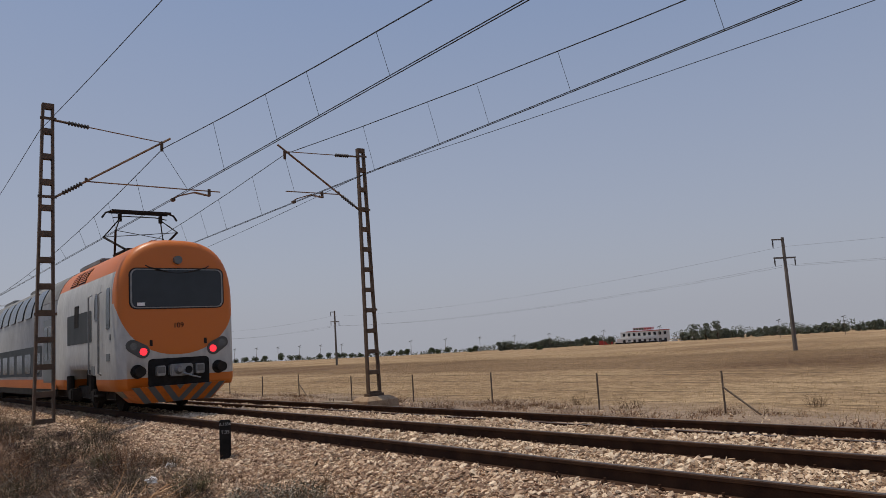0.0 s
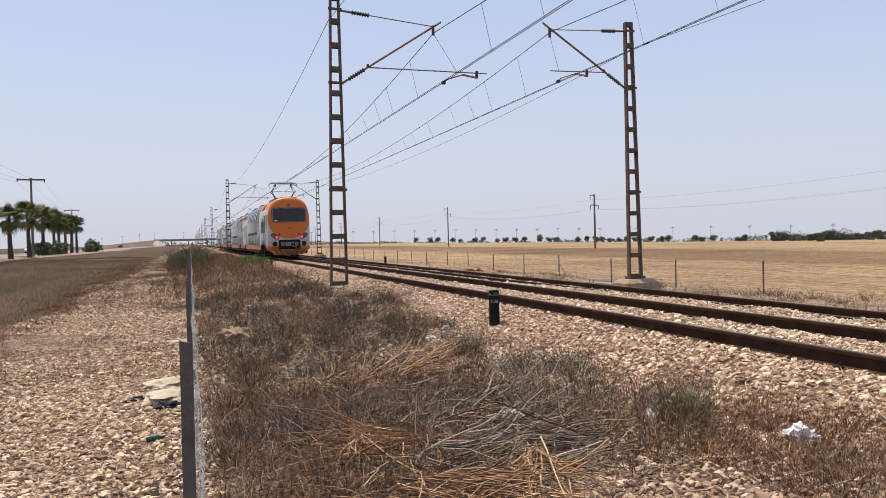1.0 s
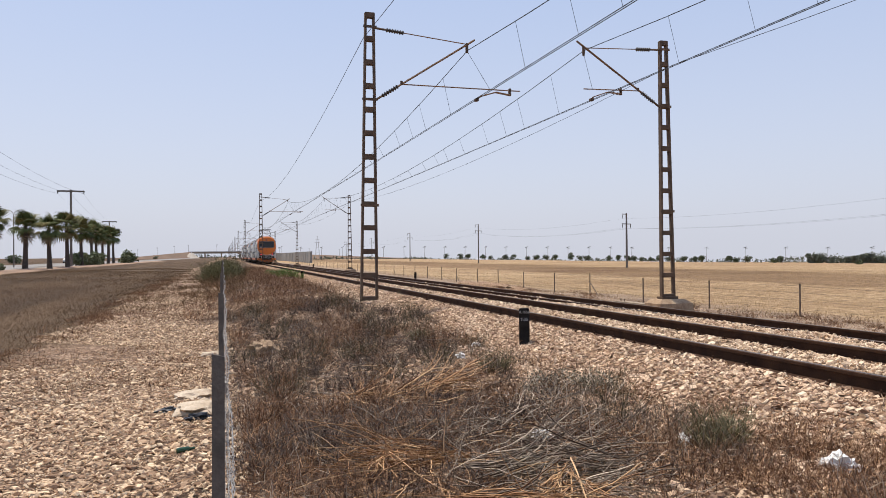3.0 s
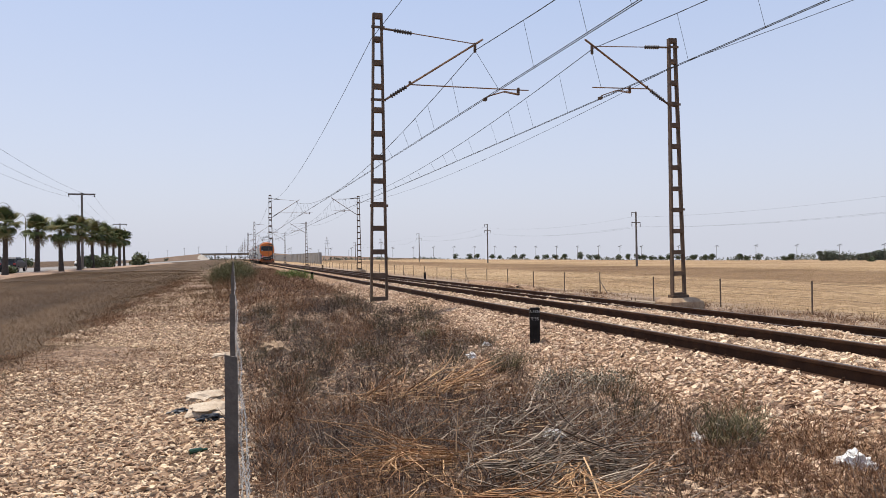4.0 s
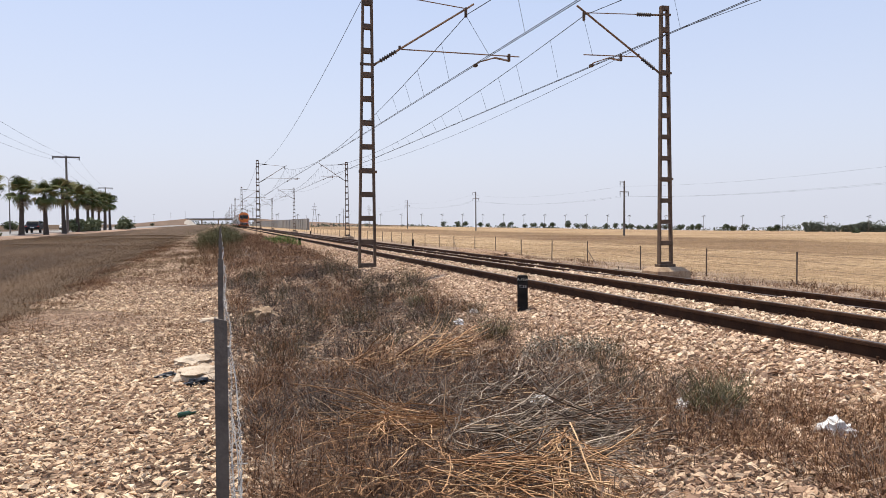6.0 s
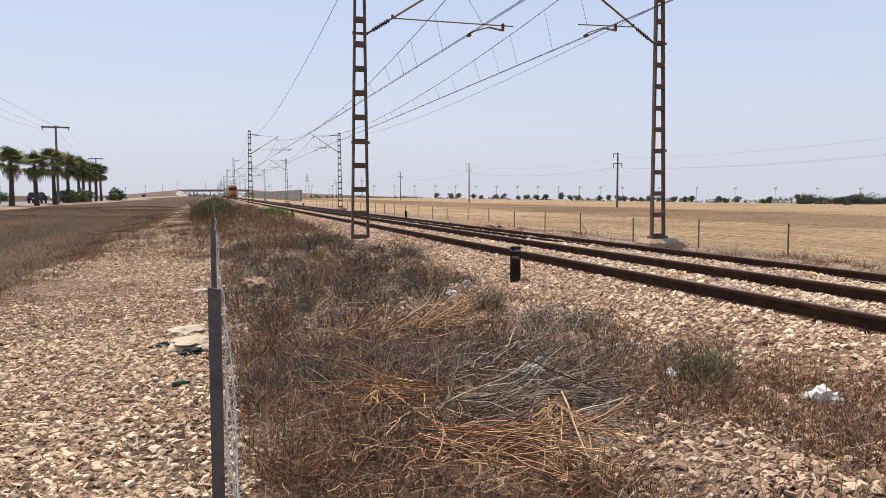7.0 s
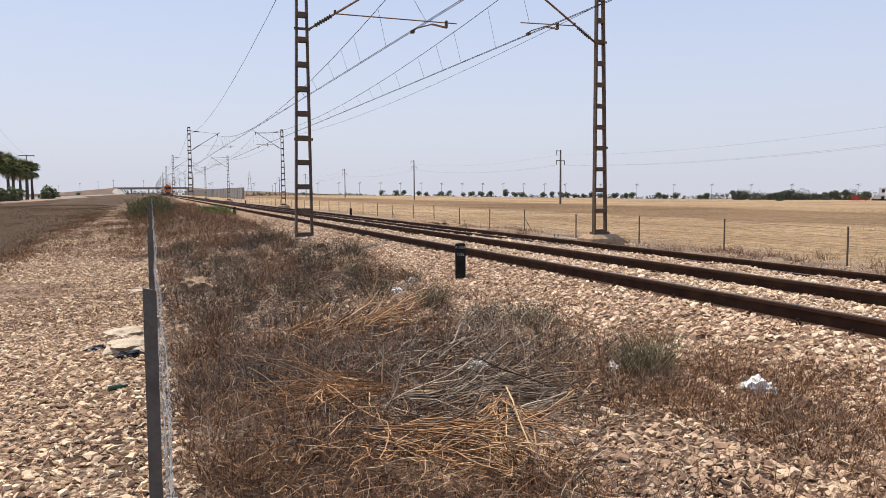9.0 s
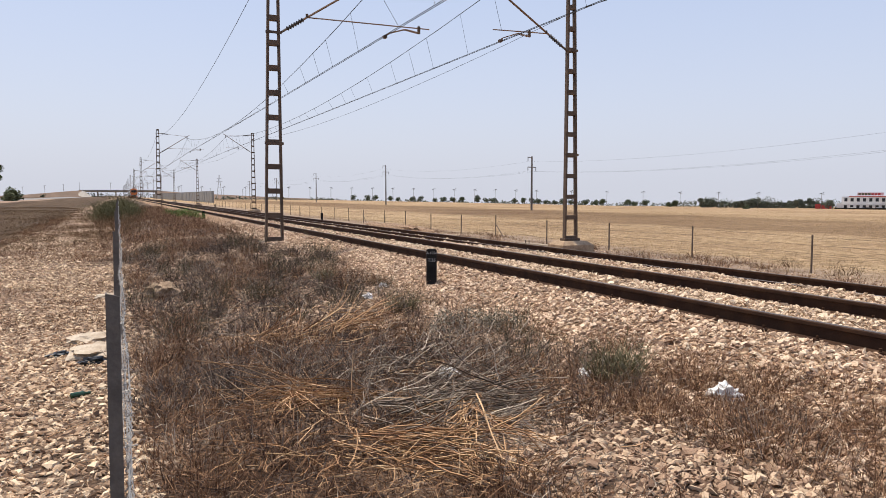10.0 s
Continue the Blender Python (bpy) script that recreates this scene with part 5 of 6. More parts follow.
def white_building():
    x, y = polar(52.9, 410)
    z = float(land(x, y)) - 0.6
    b = thing("white_building", pose(x, y, z, 0, 0, -52.9), "white two-storey building with red roof trim", "building")
    w = part("wall", B(-12.5, 12.5, 0, 12, -0.5, 6.6), M_WALLW, b)
    part("porch_wall", B(-14.5, 4, -3, 0, -0.5, 3.4), M_WALLW, b)
    part("roof_trim", B(-9.5, 12.8, -0.3, 12.3, 6.6, 6.95), M_REDP, b, "red roof trim")
    part("roof_block", B(-6, 5, 4, 10, 7.2, 8.6), M_WALLW, b)
    for k in range(7):
        part("sign_bar", B(-5.5 + 1.35 * k, -4.5 + 1.35 * k, -0.2, 0.0, 7.4, 8.3), M_LEAF if k < 4 else M_REDP, b, "plain block of a roof sign")
    for k in range(9):
        for q in (0, 1):
            part("window", B(-11.3 + 2.6 * k, -10.0 + 2.6 * k, -0.12 - (3.0 if q == 0 and k < 6 else 0), 0.1 - (3.0 if q == 0 and k < 6 else 0), 1.0 + 3.3 * q, 2.6 + 3.3 * q), M_CARGLASS, w)
    c = thing("carport", pose(x, y, z, 0, 0, -52.9), "open carport with a flat pale roof", "carport")
    part("roof", B(14, 29, -4, 4, 2.7, 3.1), M_WALLW, c)
    for k in range(5):
        part("post", T([(14.5 + 3.5 * k, -3.5, -0.4), (14.5 + 3.5 * k, -3.5, 2.7)], 0.12, 6), M_WOODPOLE, c)
    for k, p in enumerate((M_WALLW, M_CARPAINT, M_SILVER, M_CARPAINT, M_WALLW, M_SILVER)):
        auto(pose(x, y, z, 0, 0, -52.9) @ pose(-8 + 5.4 * k, -8.5, 0.05, 0, 0, 90 + 8 * k), p, "parked car in front of the white building", "parked cars")
    t = thing("red_truck", pose(x, y, z, 0, 0, -52.9), "small red truck parked beside the building", "truck")
    part("cab", B(-23.5, -21.2, -6, -3.8, 0.5, 3.0, bevel=0.15), M_REDP, t)
    part("box", B(-21, -16.5, -6, -3.8, 0.8, 2.6, bevel=0.05), M_REDP, t)
    for q in (-22.6, -17.6):
        part("wheel", T([(q, -6.05, 0.45), (q, -3.75, 0.45)], 0.45, 12), M_TYRE, t)
    g = thing("boundary_fence", pose(x, y, z, 0, 0, -52.9), "low dark fence before the building", "fence")
    part("rail", B(-15, 6, -11.1, -11, -0.4, 1.4), M_UNDER, g)
    s = thing("shed", pose(x, y, z, 0, 0, -52.9), "low flat-roofed shed among the trees", "shed")
    part("roof", B(62, 78, 10, 16, 1.8, 2.4), M_WALLW, s)
    part("wall", B(63, 77, 11, 15, -0.5, 1.8), M_UNDER, s)


white_building()


# ---- loose stones of the ballast and the path ----
RING = [2 * math.pi * k / 4 for k in range(4)]
ROCK = np.array([(math.cos(a), math.sin(a), -0.38) for a in RING] + [(0.74 * math.cos(a + 0.35), 0.74 * math.sin(a + 0.35), 0.42) for a in RING])
ROCKF = np.array([q for k in range(4) for q in ((k, (k + 1) % 4, 4 + k), ((k + 1) % 4, 4 + (k + 1) % 4, 4 + k))] + [(4, 5, 6), (4, 6, 7), (0, 2, 1), (0, 3, 2)])


def turns(r, n):
    q = r.normal(size=(n, 4))
    q /= np.linalg.norm(q, axis=1, keepdims=True)
    w, x, y, z = q.T
    return np.stack([1 - 2 * (y * y + z * z), 2 * (x * y - w * z), 2 * (x * z + w * y), 2 * (x * y + w * z), 1 - 2 * (x * x + z * z), 2 * (y * z - w * x),
                     2 * (x * z - w * y), 2 * (y * z + w * x), 1 - 2 * (x * x + y * y)], 1).reshape(n, 3, 3)


def stones(name, x, y, zf, s0, s1, material, seed, label, sink=0.3):
    r = np.random.default_rng(seed)
    n = len(x)
    size = s0 + (s1 - s0) * r.random(n) ** 1.8
    c = ROCK[None] * (1 + 0.38 * r.uniform(-1, 1, (n, 8, 3)))
    c *= (size[:, None] * np.stack([r.uniform(0.9, 1.32, n), r.uniform(0.7, 1.05, n), r.uniform(0.5, 0.95, n)], 1))[:, None] * 0.5
    t = turns(r, n) * 0.6 + np.eye(3) * 0.55
    v = np.einsum("nij,nkj->nki", t, c) + np.stack([x, y, zf(x, y) + size * (0.30 - sink * r.random(n))], 1)[:, None]
    f = (np.arange(n)[:, None, None] * 8 + ROCKF[None]).reshape(-1, 3)
    return tagged(fast(name, v.reshape(-1, 3), f, material), label, "gravel", kind="stuff")


def spread(r, x0, x1, y0, y1, per, keep=None):
    n = int((x1 - x0) * (y1 - y0) * per)
    x, y = r.uniform(x0, x1, n), r.uniform(y0, y1, n)
    if keep is not None:
        k = keep(x, y)
        x, y = x[k], y[k]
    return x, y


def off_rails(x, y):
    return (np.abs(np.abs(x) - 0.7525) > 0.10) & (np.abs(np.abs(x - 4.0) - 0.7525) > 0.10)


dens = lambda x, y: wob(x, y, 0.9, 0.7) + 0.6 * wob(x, y, 2.3, 2.1)
r = np.random.default_rng(21)
surface = lambda x, y: np.maximum(bed(x, y), land(x, y))
BALLAST, PALE = "loose pinkish ballast stones along the near rail", "pale cream ballast stones between and beside the rails"
stones("ballast_stones", *spread(r, -3.0, -0.8, 0.5, 8, 980, off_rails), surface, 0.035, 0.092, M_STONE, 1, BALLAST)
stones("ballast_stones", *spread(r, -3.0, -0.8, 8, 18, 640, off_rails), surface, 0.04, 0.092, M_STONE, 2, BALLAST)
stones("ballast_stones", *spread(r, -3.0, -0.8, 18, 40, 170, off_rails), surface, 0.05, 0.11, M_STONE, 3, BALLAST)
stones("pale_ballast_stones", *spread(r, -0.7, 2.9, -0.5, 9, 560, off_rails), surface, 0.04, 0.10, M_STONE2, 11, PALE)
stones("pale_ballast_stones", *spread(r, -0.7, 2.9, 9, 20, 320, off_rails), surface, 0.045, 0.10, M_STONE2, 12, PALE)
stones("pale_ballast_stones", *spread(r, 2.9, 6.6, -0.5, 14, 260, off_rails), surface, 0.045, 0.10, M_STONE2, 4, PALE)
stones("pale_ballast_stones", *spread(r, -0.7, 6.6, 17, 42, 70, off_rails), surface, 0.06, 0.12, M_STONE2, 5, PALE)
patchy = lambda x, y: (wob(x, y, 0.55, 1.5) + 0.4 * wob(x, y, 1.9, 0.4) > -0.35) | (y < 8.5)
PATH_STONES = "loose pale stones on the path beside the fence"
stones("path_stones", *spread(r, -10.2, -6.3, 2.4, 9, 1050, patchy), land, 0.028, 0.075, M_GRAVEL, 6, PATH_STONES)
worn = lambda x, y: (x > -9.9 + 0.3 * np.sin(y)) & (wob(x, y, 0.7, 2.2) > -0.45)
stones("path_stones", *spread(r, -10.6, -6.3, 9, 18, 480, worn), land, 0.03, 0.075, M_GRAVEL, 7, PATH_STONES)
stones("path_stones", *spread(r, -10.6, -6.3, 18, 34, 170, worn), land, 0.045, 0.085, M_GRAVEL, 14, PATH_STONES)
gap = lambda x, y: (dens(x, y) < r.uniform(-0.35, 0.6, len(x))) & ((y > 6.6) | (x > -4.4))
VERGE = "scattered stones among the dry weeds"
stones("verge_stones", *spread(r, -6.3, -2.4, 1.0, 24, 640, gap), land, 0.03, 0.085, M_DUSTSTONE, 8, VERGE)
stones("verge_stones", *spread(r, -4.5, -1.6, 1.0, 5.2, 900, lambda x, y: (x < -3.05 + 0.2 * np.sin(3 * y)) | (r.random(len(x)) < 0.45)), land, 0.032, 0.08, M_DUSTSTONE, 9, VERGE)
stones("roadside_rubble", *spread(r, 6.3, 9.6, 4, 40, 22), land, 0.03, 0.10, M_GRAVEL, 10, "rubble and clods along the field fence")


# ---- dry plants ----
def strands(name, base, way, length, width, droop, material, seed, label, category):
    """Thin tapering blades in two joints, as one piece of stuff."""
    r = np.random.default_rng(seed)
    n = len(base)
    side = np.cross(way, r.normal(size=(n, 3)))
    side /= np.linalg.norm(side, axis=1, keepdims=True) + 1e-9
    bend = side * r.uniform(-0.12, 0.12, n)[:, None] * length[:, None]
    mid = base + way * length[:, None] * 0.55 + bend
    tip = base + way * length[:, None] - np.array([0, 0, 1.0]) * (droop * length)[:, None] - bend
    w = side * (width / 2)[:, None] if isinstance(width, np.ndarray) else side * width / 2
    v = np.stack([base - w, base + w, mid - w * 0.8, mid + w * 0.8, tip], 1).reshape(-1, 3)
    f = (np.arange(n)[:, None, None] * 5 + np.array([(0, 1, 2), (1, 3, 2), (2, 3, 4)])[None]).reshape(-1, 3)
    return tagged(fast(name, v, f, material), label, category, kind="stuff")


def clumps(x, y, zf, seed, per, spread_r, l0, l1, lean):
    """Strand bases and ways for weeds: stems from each clump, and twigs from the stems."""
    r = np.random.default_rng(seed)
    n = len(x) * per
    cx, cy = np.repeat(x, per), np.repeat(y, per)
    scale = np.repeat(r.uniform(0.55, 1.25, len(x)), per)
    a, q = r.uniform(0, 6.283, n), np.sqrt(r.random(n)) * spread_r * scale
    bx, by = cx + q * np.cos(a), cy + q * np.sin(a)
    tilt = np.radians(r.uniform(5, lean, n))
    b = a + r.normal(0, 0.7, n)
    way = np.stack([np.sin(tilt) * np.cos(b), np.sin(tilt) * np.sin(b), np.cos(tilt)], 1)
    ln = r.uniform(l0, l1, n) * scale
    base = np.stack([bx, by, zf(bx, by) - 0.01], 1)
    tb = base + way * (ln * r.uniform(0.25, 0.95, n))[:, None]
    tw = way * 0.4 + r.normal(size=(n, 3)) * 0.65
    tw /= np.linalg.norm(tw, axis=1, keepdims=True)
    return np.concatenate([base, tb]), np.concatenate([way, tw]), np.concatenate([ln, ln * r.uniform(0.2, 0.5, n)])


def weeds(name, x, y, seed, per, sp, l0, l1, lean, width, material, label, zf=land):
    b, w, l = clumps(x, y, zf, seed, per, sp, l0, l1, lean)
    return strands(name, b, w, l, width, np.random.default_rng(seed).uniform(0.0, 0.25, len(b)), material, seed, label, "dry weeds")


bare = lambda x, y: (x > -4.35) & (x < -3.2) & (y < 4.7)
r = np.random.default_rng(5)
masts = lambda x, y: (x > -3.5) & (x < -1.9) & (y > 16.5) & (y < 20.9)
x, y = spread(r, -6.35, -2.5, 1.2, 20, 15, lambda x, y: ((dens(x, y) > np.where(y > 7, 0.5, -0.3)) | ((y < 6) & (x < -4.2))) & ~bare(x, y) & ~masts(x, y) & (x < -2.45 - 0.4 * np.sin(y)))
weeds("dry_weeds", x, y, 31, 26, 0.20, 0.07, 0.27, 86, 0.0048, M_DRY, "tangled dry brown weeds on the verge")
x, y = spread(r, -6.35, -2.7, 1.2, 11, 24, lambda x, y: ~bare(x, y) & (dens(x, y) > np.where(y < 6.5, -0.6, 0.1)))
weeds("weed_litter", x, y, 42, 16, 0.22, 0.06, 0.22, 89, 0.005, M_DRY, "mat of fallen dry weed stalks on the verge")
x, y = spread(r, -6.35, -2.6, 2.6, 20, 4.2, lambda x, y: ((y < 7) | (r.random(len(x)) < 0.4)) & (dens(x, y) > -0.3) & ~bare(x, y) & ~masts(x, y))
weeds("dead_twigs", x, y, 32, 36, 0.26, 0.14, 0.42, 60, 0.0045, M_GREY, "grey dead twigs among the weeds")
x, y = spread(r, -6.3, -2.6, 2.0, 19, 1.3, lambda x, y: ((y > 6.8) | (r.random(len(x)) < 0.35)) & (dens(x, y) > 0.05) & ~bare(x, y) & ~masts(x, y))
weeds("dry_shrubs", x, y, 33, 60, 0.22, 0.25, 0.55, 50, 0.0045, M_DRY, "upright dark brown dry shrubs on the verge")
x, y = spread(r, -6.2, -2.2, 4.6, 19, 0.9, lambda x, y: ~masts(x, y) & ~bare(x, y))
weeds("dark_shrubs", x, y, 47, 110, 0.24, 0.12, 0.36, 68, 0.0042, M_DARK, "dense dark purple-brown dead shrubs on the verge")
x, y = spread(r, -6.3, -2.3, 4.0, 18, 3.6, lambda x, y: ~masts(x, y) & ~bare(x, y))
weeds("pale_twigs", x, y, 48, 14, 0.3, 0.10, 0.36, 88, 0.0048, M_GREY, "pale bleached twigs strewn over the weeds")
TUFT = "separate tuft of dark reddish-brown dry stems on stony ground"
x, y = spread(r, -6.25, -2.3, 7.0, 19.5, 2.1, lambda x, y: ~masts(x, y))
weeds("weed_tuft", x[::3], y[::3], 65, 95, 0.13, 0.12, 0.40, 42, 0.0046, M_DRY, TUFT)
weeds("weed_tuft", x[1::3], y[1::3], 66, 90, 0.14, 0.10, 0.34, 50, 0.0046, M_DARK, TUFT)
x, y = spread(r, -6.2, -2.4, 6.0, 19, 0.6, lambda x, y: ~masts(x, y))
weeds("olive_shrubs", x, y, 43, 90, 0.20, 0.22, 0.5, 48, 0.005, M_OLIVE, "dull olive-brown shrubs standing on the verge")
x, y = spread(r, -7.2, -2.9, 19, 75, 3.2, lambda x, y: (dens(x, y) > -0.7) & ~masts(x, y))
weeds("dry_weeds", x, y, 34, 26, 0.32, 0.12, 0.48, 75, 0.009, M_DRY, "tangled dry brown weeds on the verge")
x, y = spread(r, -7.4, -5.8, 26, 75, 1.3)
weeds("tall_weeds", x, y, 35, 36, 0.45, 0.30, 0.75, 45, 0.010, M_FIELD, "tall dry brown weeds along the fence")
x, y = spread(r, -10.0, -6.6, 9.5, 40, 6.5, lambda x, y: wob(x, y, 0.55, 1.5) + 0.4 * wob(x, y, 1.9, 0.4) < 0.3 * np.minimum(1, (y - 9) / 8) - 0.1)
weeds("path_weeds", x, y, 36, 30, 0.25, 0.04, 0.16, 86, 0.006, M_DRY, "low dry weeds on the gravel path")
x, y = spread(r, -9.9, -7.0, 24, 62, 1.7, lambda x, y: wob(x, y, 0.6, 0.9) > -0.5)
weeds("path_weeds", x, y, 49, 34, 0.4, 0.08, 0.30, 75, 0.010, M_FIELD, "low dry weeds on the gravel path")
x, y = spread(r, -2.9, -1.7, 5, 19, 1.6, lambda x, y: dens(x, y) > 0.1)
weeds("ballast_weeds", x, y, 37, 24, 0.16, 0.08, 0.28, 65, 0.0045, M_DRY, "dry weeds growing into the ballast", surface)
x, y = spread(r, -3.1, -1.2, 1.0, 5.2, 8.0, lambda x, y: (x < -1.2 - 0.12 * y + 0.3 * np.sin(2 * y)) & ((y > 3.0) | (r.random(len(x)) < 0.3)))
weeds("dry_weeds", x, y, 38, 40, 0.20, 0.08, 0.30, 70, 0.004, M_DRY, "tangled dry brown weeds on the verge", surface)
x, y = spread(r, -6.3, -4.4, 2.3, 5.0, 52)
weeds("dry_weeds", x, y, 44, 26, 0.16, 0.05, 0.20, 88, 0.0042, M_DRY, "tangled dry brown weeds on the verge")
x, y = spread(r, -3.3, -1.6, 3.2, 9.5, 16, lambda x, y: (wob(x, y, 1.7, 0.3) > np.where(y < 6.2, -0.8, 0.0)) & (x < -1.45 - 0.03 * y))
weeds("dry_weeds", x, y, 45, 36, 0.19, 0.08, 0.26, 72, 0.0042, M_DRY, "tangled dry brown weeds on the verge", surface)
x, y = spread(r, -3.1, -2.1, 8.5, 16, 5.0, lambda x, y: wob(x, y, 1.5, 1.3) > -0.2)
weeds("ballast_weeds", x, y, 46, 30, 0.2, 0.08, 0.3, 65, 0.0048, M_DRY, "dry weeds growing into the ballast", surface)
x, y = spread(r, -3.7, -1.2, 2.0, 5.3, 13, lambda x, y: (wob(x, y, 2.1, 0.8) > -0.2) & (x < -1.25 - 0.10 * y))
weeds("dry_weeds", x, y, 67, 60, 0.20, 0.08, 0.26, 78, 0.0042, M_DRY, "tangled dry brown weeds on the verge", surface)
weeds("dark_weeds", x[::2], y[::2], 68, 50, 0.20, 0.08, 0.22, 82, 0.0042, M_DARK, "tangled dark dead weeds on the verge", surface)
x, y = spread(r, -10.3, -9.3, 12, 50, 5.0, lambda x, y: wob(x, y, 1.1, 0.2) > -0.4)
weeds("edge_weeds", x, y, 69, 34, 0.24, 0.06, 0.24, 70, 0.008, M_DRY, "fringe of dry brown weeds along the field edge")
x, y = spread(r, -3.2, -1.3, 2.2, 5.3, 46, lambda x, y: x < -1.3 - 0.10 * y + 0.2 * np.sin(3 * y))
weeds("weed_litter", x, y, 64, 22, 0.16, 0.06, 0.20, 88, 0.0042, M_DRY, "mat of fallen reddish-brown weed stalks on the verge", surface)
n = 150000
y = 8 + 80 * r.random(n) ** 1.4
x = -9.75 + 0.45 * wob(0, y, 0.9, 0.6) - 20 * r.random(n) ** 1.3 + r.exponential(0.25, n)
w = np.stack([r.normal(0, 0.9, n), r.normal(0, 0.9, n), np.ones(n)], 1)
strands("field_grass", np.stack([x, y, land(x, y)], 1), w / np.linalg.norm(w, axis=1, keepdims=True), r.uniform(0.03, 0.10, n), 0.0035 + 0.00016 * y, np.zeros(n), M_FIELD, 39, "dry brown grass of the field by the road", "dry grass")
n = 40000
x, y = 9.3 + 50 * r.random(n) ** 1.7, 3 + 75 * r.random(n)
w = np.stack([r.normal(0, 0.3, n), r.normal(0, 0.3, n), np.ones(n)], 1)
strands("straw_stubble", np.stack([x, y, land(x, y)], 1), w / np.linalg.norm(w, axis=1, keepdims=True), r.uniform(0.03, 0.12, n), 0.006 + 0.0002 * x, np.zeros(n), M_TAN, 40, "golden straw stubble of the harvested field", "stubble")
x, y = spread(r, 6.7, 10.1, 2, 45, 3.0, lambda x, y: dens(x, y) > -0.3)
weeds("fence_weeds", x, y, 41, 28, 0.22, 0.08, 0.32, 65, 0.008, M_DRY, "low dry weeds along the field fence")
for k, (x, y) in enumerate(((10.9, 15.6), (10.4, 13.4), (12.4, 9.3))):
    b, w, l = clumps(np.array([x]), np.array([y]), land, 50 + k, 60, 0.24, 0.16, 0.42, 60)
    strands("dry_bush", b, w, l, 0.008, np.zeros(len(b)), M_FIELD, 50 + k, "sparse dry bush beyond the field fence", "dry bush")
for k, (x, y, m, h) in enumerate(((-2.80, 5.12, M_GREEN, 0.44), (-2.62, 5.25, M_GREEN, 0.36), (-3.05, 9.35, M_GREEN, 0.36), (-3.3, 12.5, M_GREEN, 0.28))):
    b, w, l = clumps(np.array([x, x + 0.12]), np.array([y, y + 0.1]), land, 70 + k, 120, 0.15, h * 0.5, h * 1.1, 46)
    strands("green_tuft", b, w, l, 0.006, np.full(len(b), 0.05), m, 70 + k, "grey-green tuft of narrow leaves on the verge", "grass tuft")
for k, (x, y, h) in enumerate(((-6.75, 44, 1.75), (-6.35, 47, 1.6), (-6.7, 52, 1.5), (-6.0, 55, 1.4), (-6.5, 62, 1.5))):
    q = np.random.default_rng(80 + k)
    cx, cy = x + q.normal(0, 0.42, 9), y + q.normal(0, 1.3, 9)
    b, w, l = clumps(cx, cy, land, 80 + k, 90, 0.45, h * 0.3, h * 0.82, 52)
    strands("tall_shrub", b, w, l, 0.013, np.zeros(len(b)), M_SHRUB, 80 + k, "tall straggly dusty-green shrub beside the fence", "shrub")
    v, f = leaf_cloud([(p, t, float(land(p, t)) + h * u, h * 0.26) for p, t, u in zip(cx, cy, q.uniform(0.2, 0.62, 9))], 1600, 0.035, q, 0.9)
    tagged(fast("shrub_leaves", v, f, M_SHRUB), "small dusty-green leaves of the tall shrub", "shrub", kind="stuff")
for k, (x, y) in enumerate(((-2.9, 44), (-2.7, 47), (-3.1, 50))):
    b, w, l = clumps(np.array([x, x + 0.3, x - 0.3]), np.array([y, y + 0.5, y + 0.9]), land, 95 + k, 130, 0.4, 0.2, 0.55, 62)
    strands("green_plant", b, w, l, 0.018, np.full(len(b), 0.1), M_SPRIG, 95 + k, "low bright green plant beside the track", "plant")


def reeds(name, centre, n, sx, sy, l0, l1, ang, spreadang, up, rad, material, seed, label):
    """Broken reed stalks lying in a heap."""
    r = np.random.default_rng(seed)
    bm_v, bm_f = [], []
    for k in range(n):
        x, y = centre[0] + r.normal(0, sx), centre[1] + r.normal(0, sy)
        a, ln = math.radians(ang + r.normal(0, spreadang)), r.uniform(l0, l1)
        e = r.uniform(0, up)
        z = float(land(x, y)) + 0.03 + 0.08 * r.random()
        d = np.array([math.cos(a) * math.cos(e), math.sin(a) * math.cos(e), math.sin(e)])
        s = np.cross(d, (0, 0, 1.0))
        s /= np.linalg.norm(s) + 1e-9
        u = np.cross(s, d)
        p, o, rr_ = np.array([x, y, z]), len(bm_v), rad * r.uniform(0.5, 1.3)
        bow, sway, sag = r.normal(0, 0.10), r.normal(0, 0.05), 0.35 * max(0, math.sin(e)) * r.random()
        for k in range(6):
            f = k / 5
            c = p + d * ln * f + s * ln * (bow * f * f + sway * math.sin(5 * f)) + u * ln * (0.03 * math.sin(4 * f + x * 9)) - np.array([0, 0, sag * ln * f * f])
            for t in (0, 2.094, 4.189):
                bm_v.append(c + (s * math.cos(t) + u * math.sin(t)) * rr_ * (1 - 0.5 * f))
        for ring in range(0, 15, 3):
            for j in range(3):
                bm_f.append((o + ring + j, o + ring + (j + 1) % 3, o + ring + 3 + (j + 1) % 3, o + ring + 3 + j))
    return tagged(fast(name, np.array(bm_v), np.array(bm_f), material), label, "straw heap", kind="stuff")




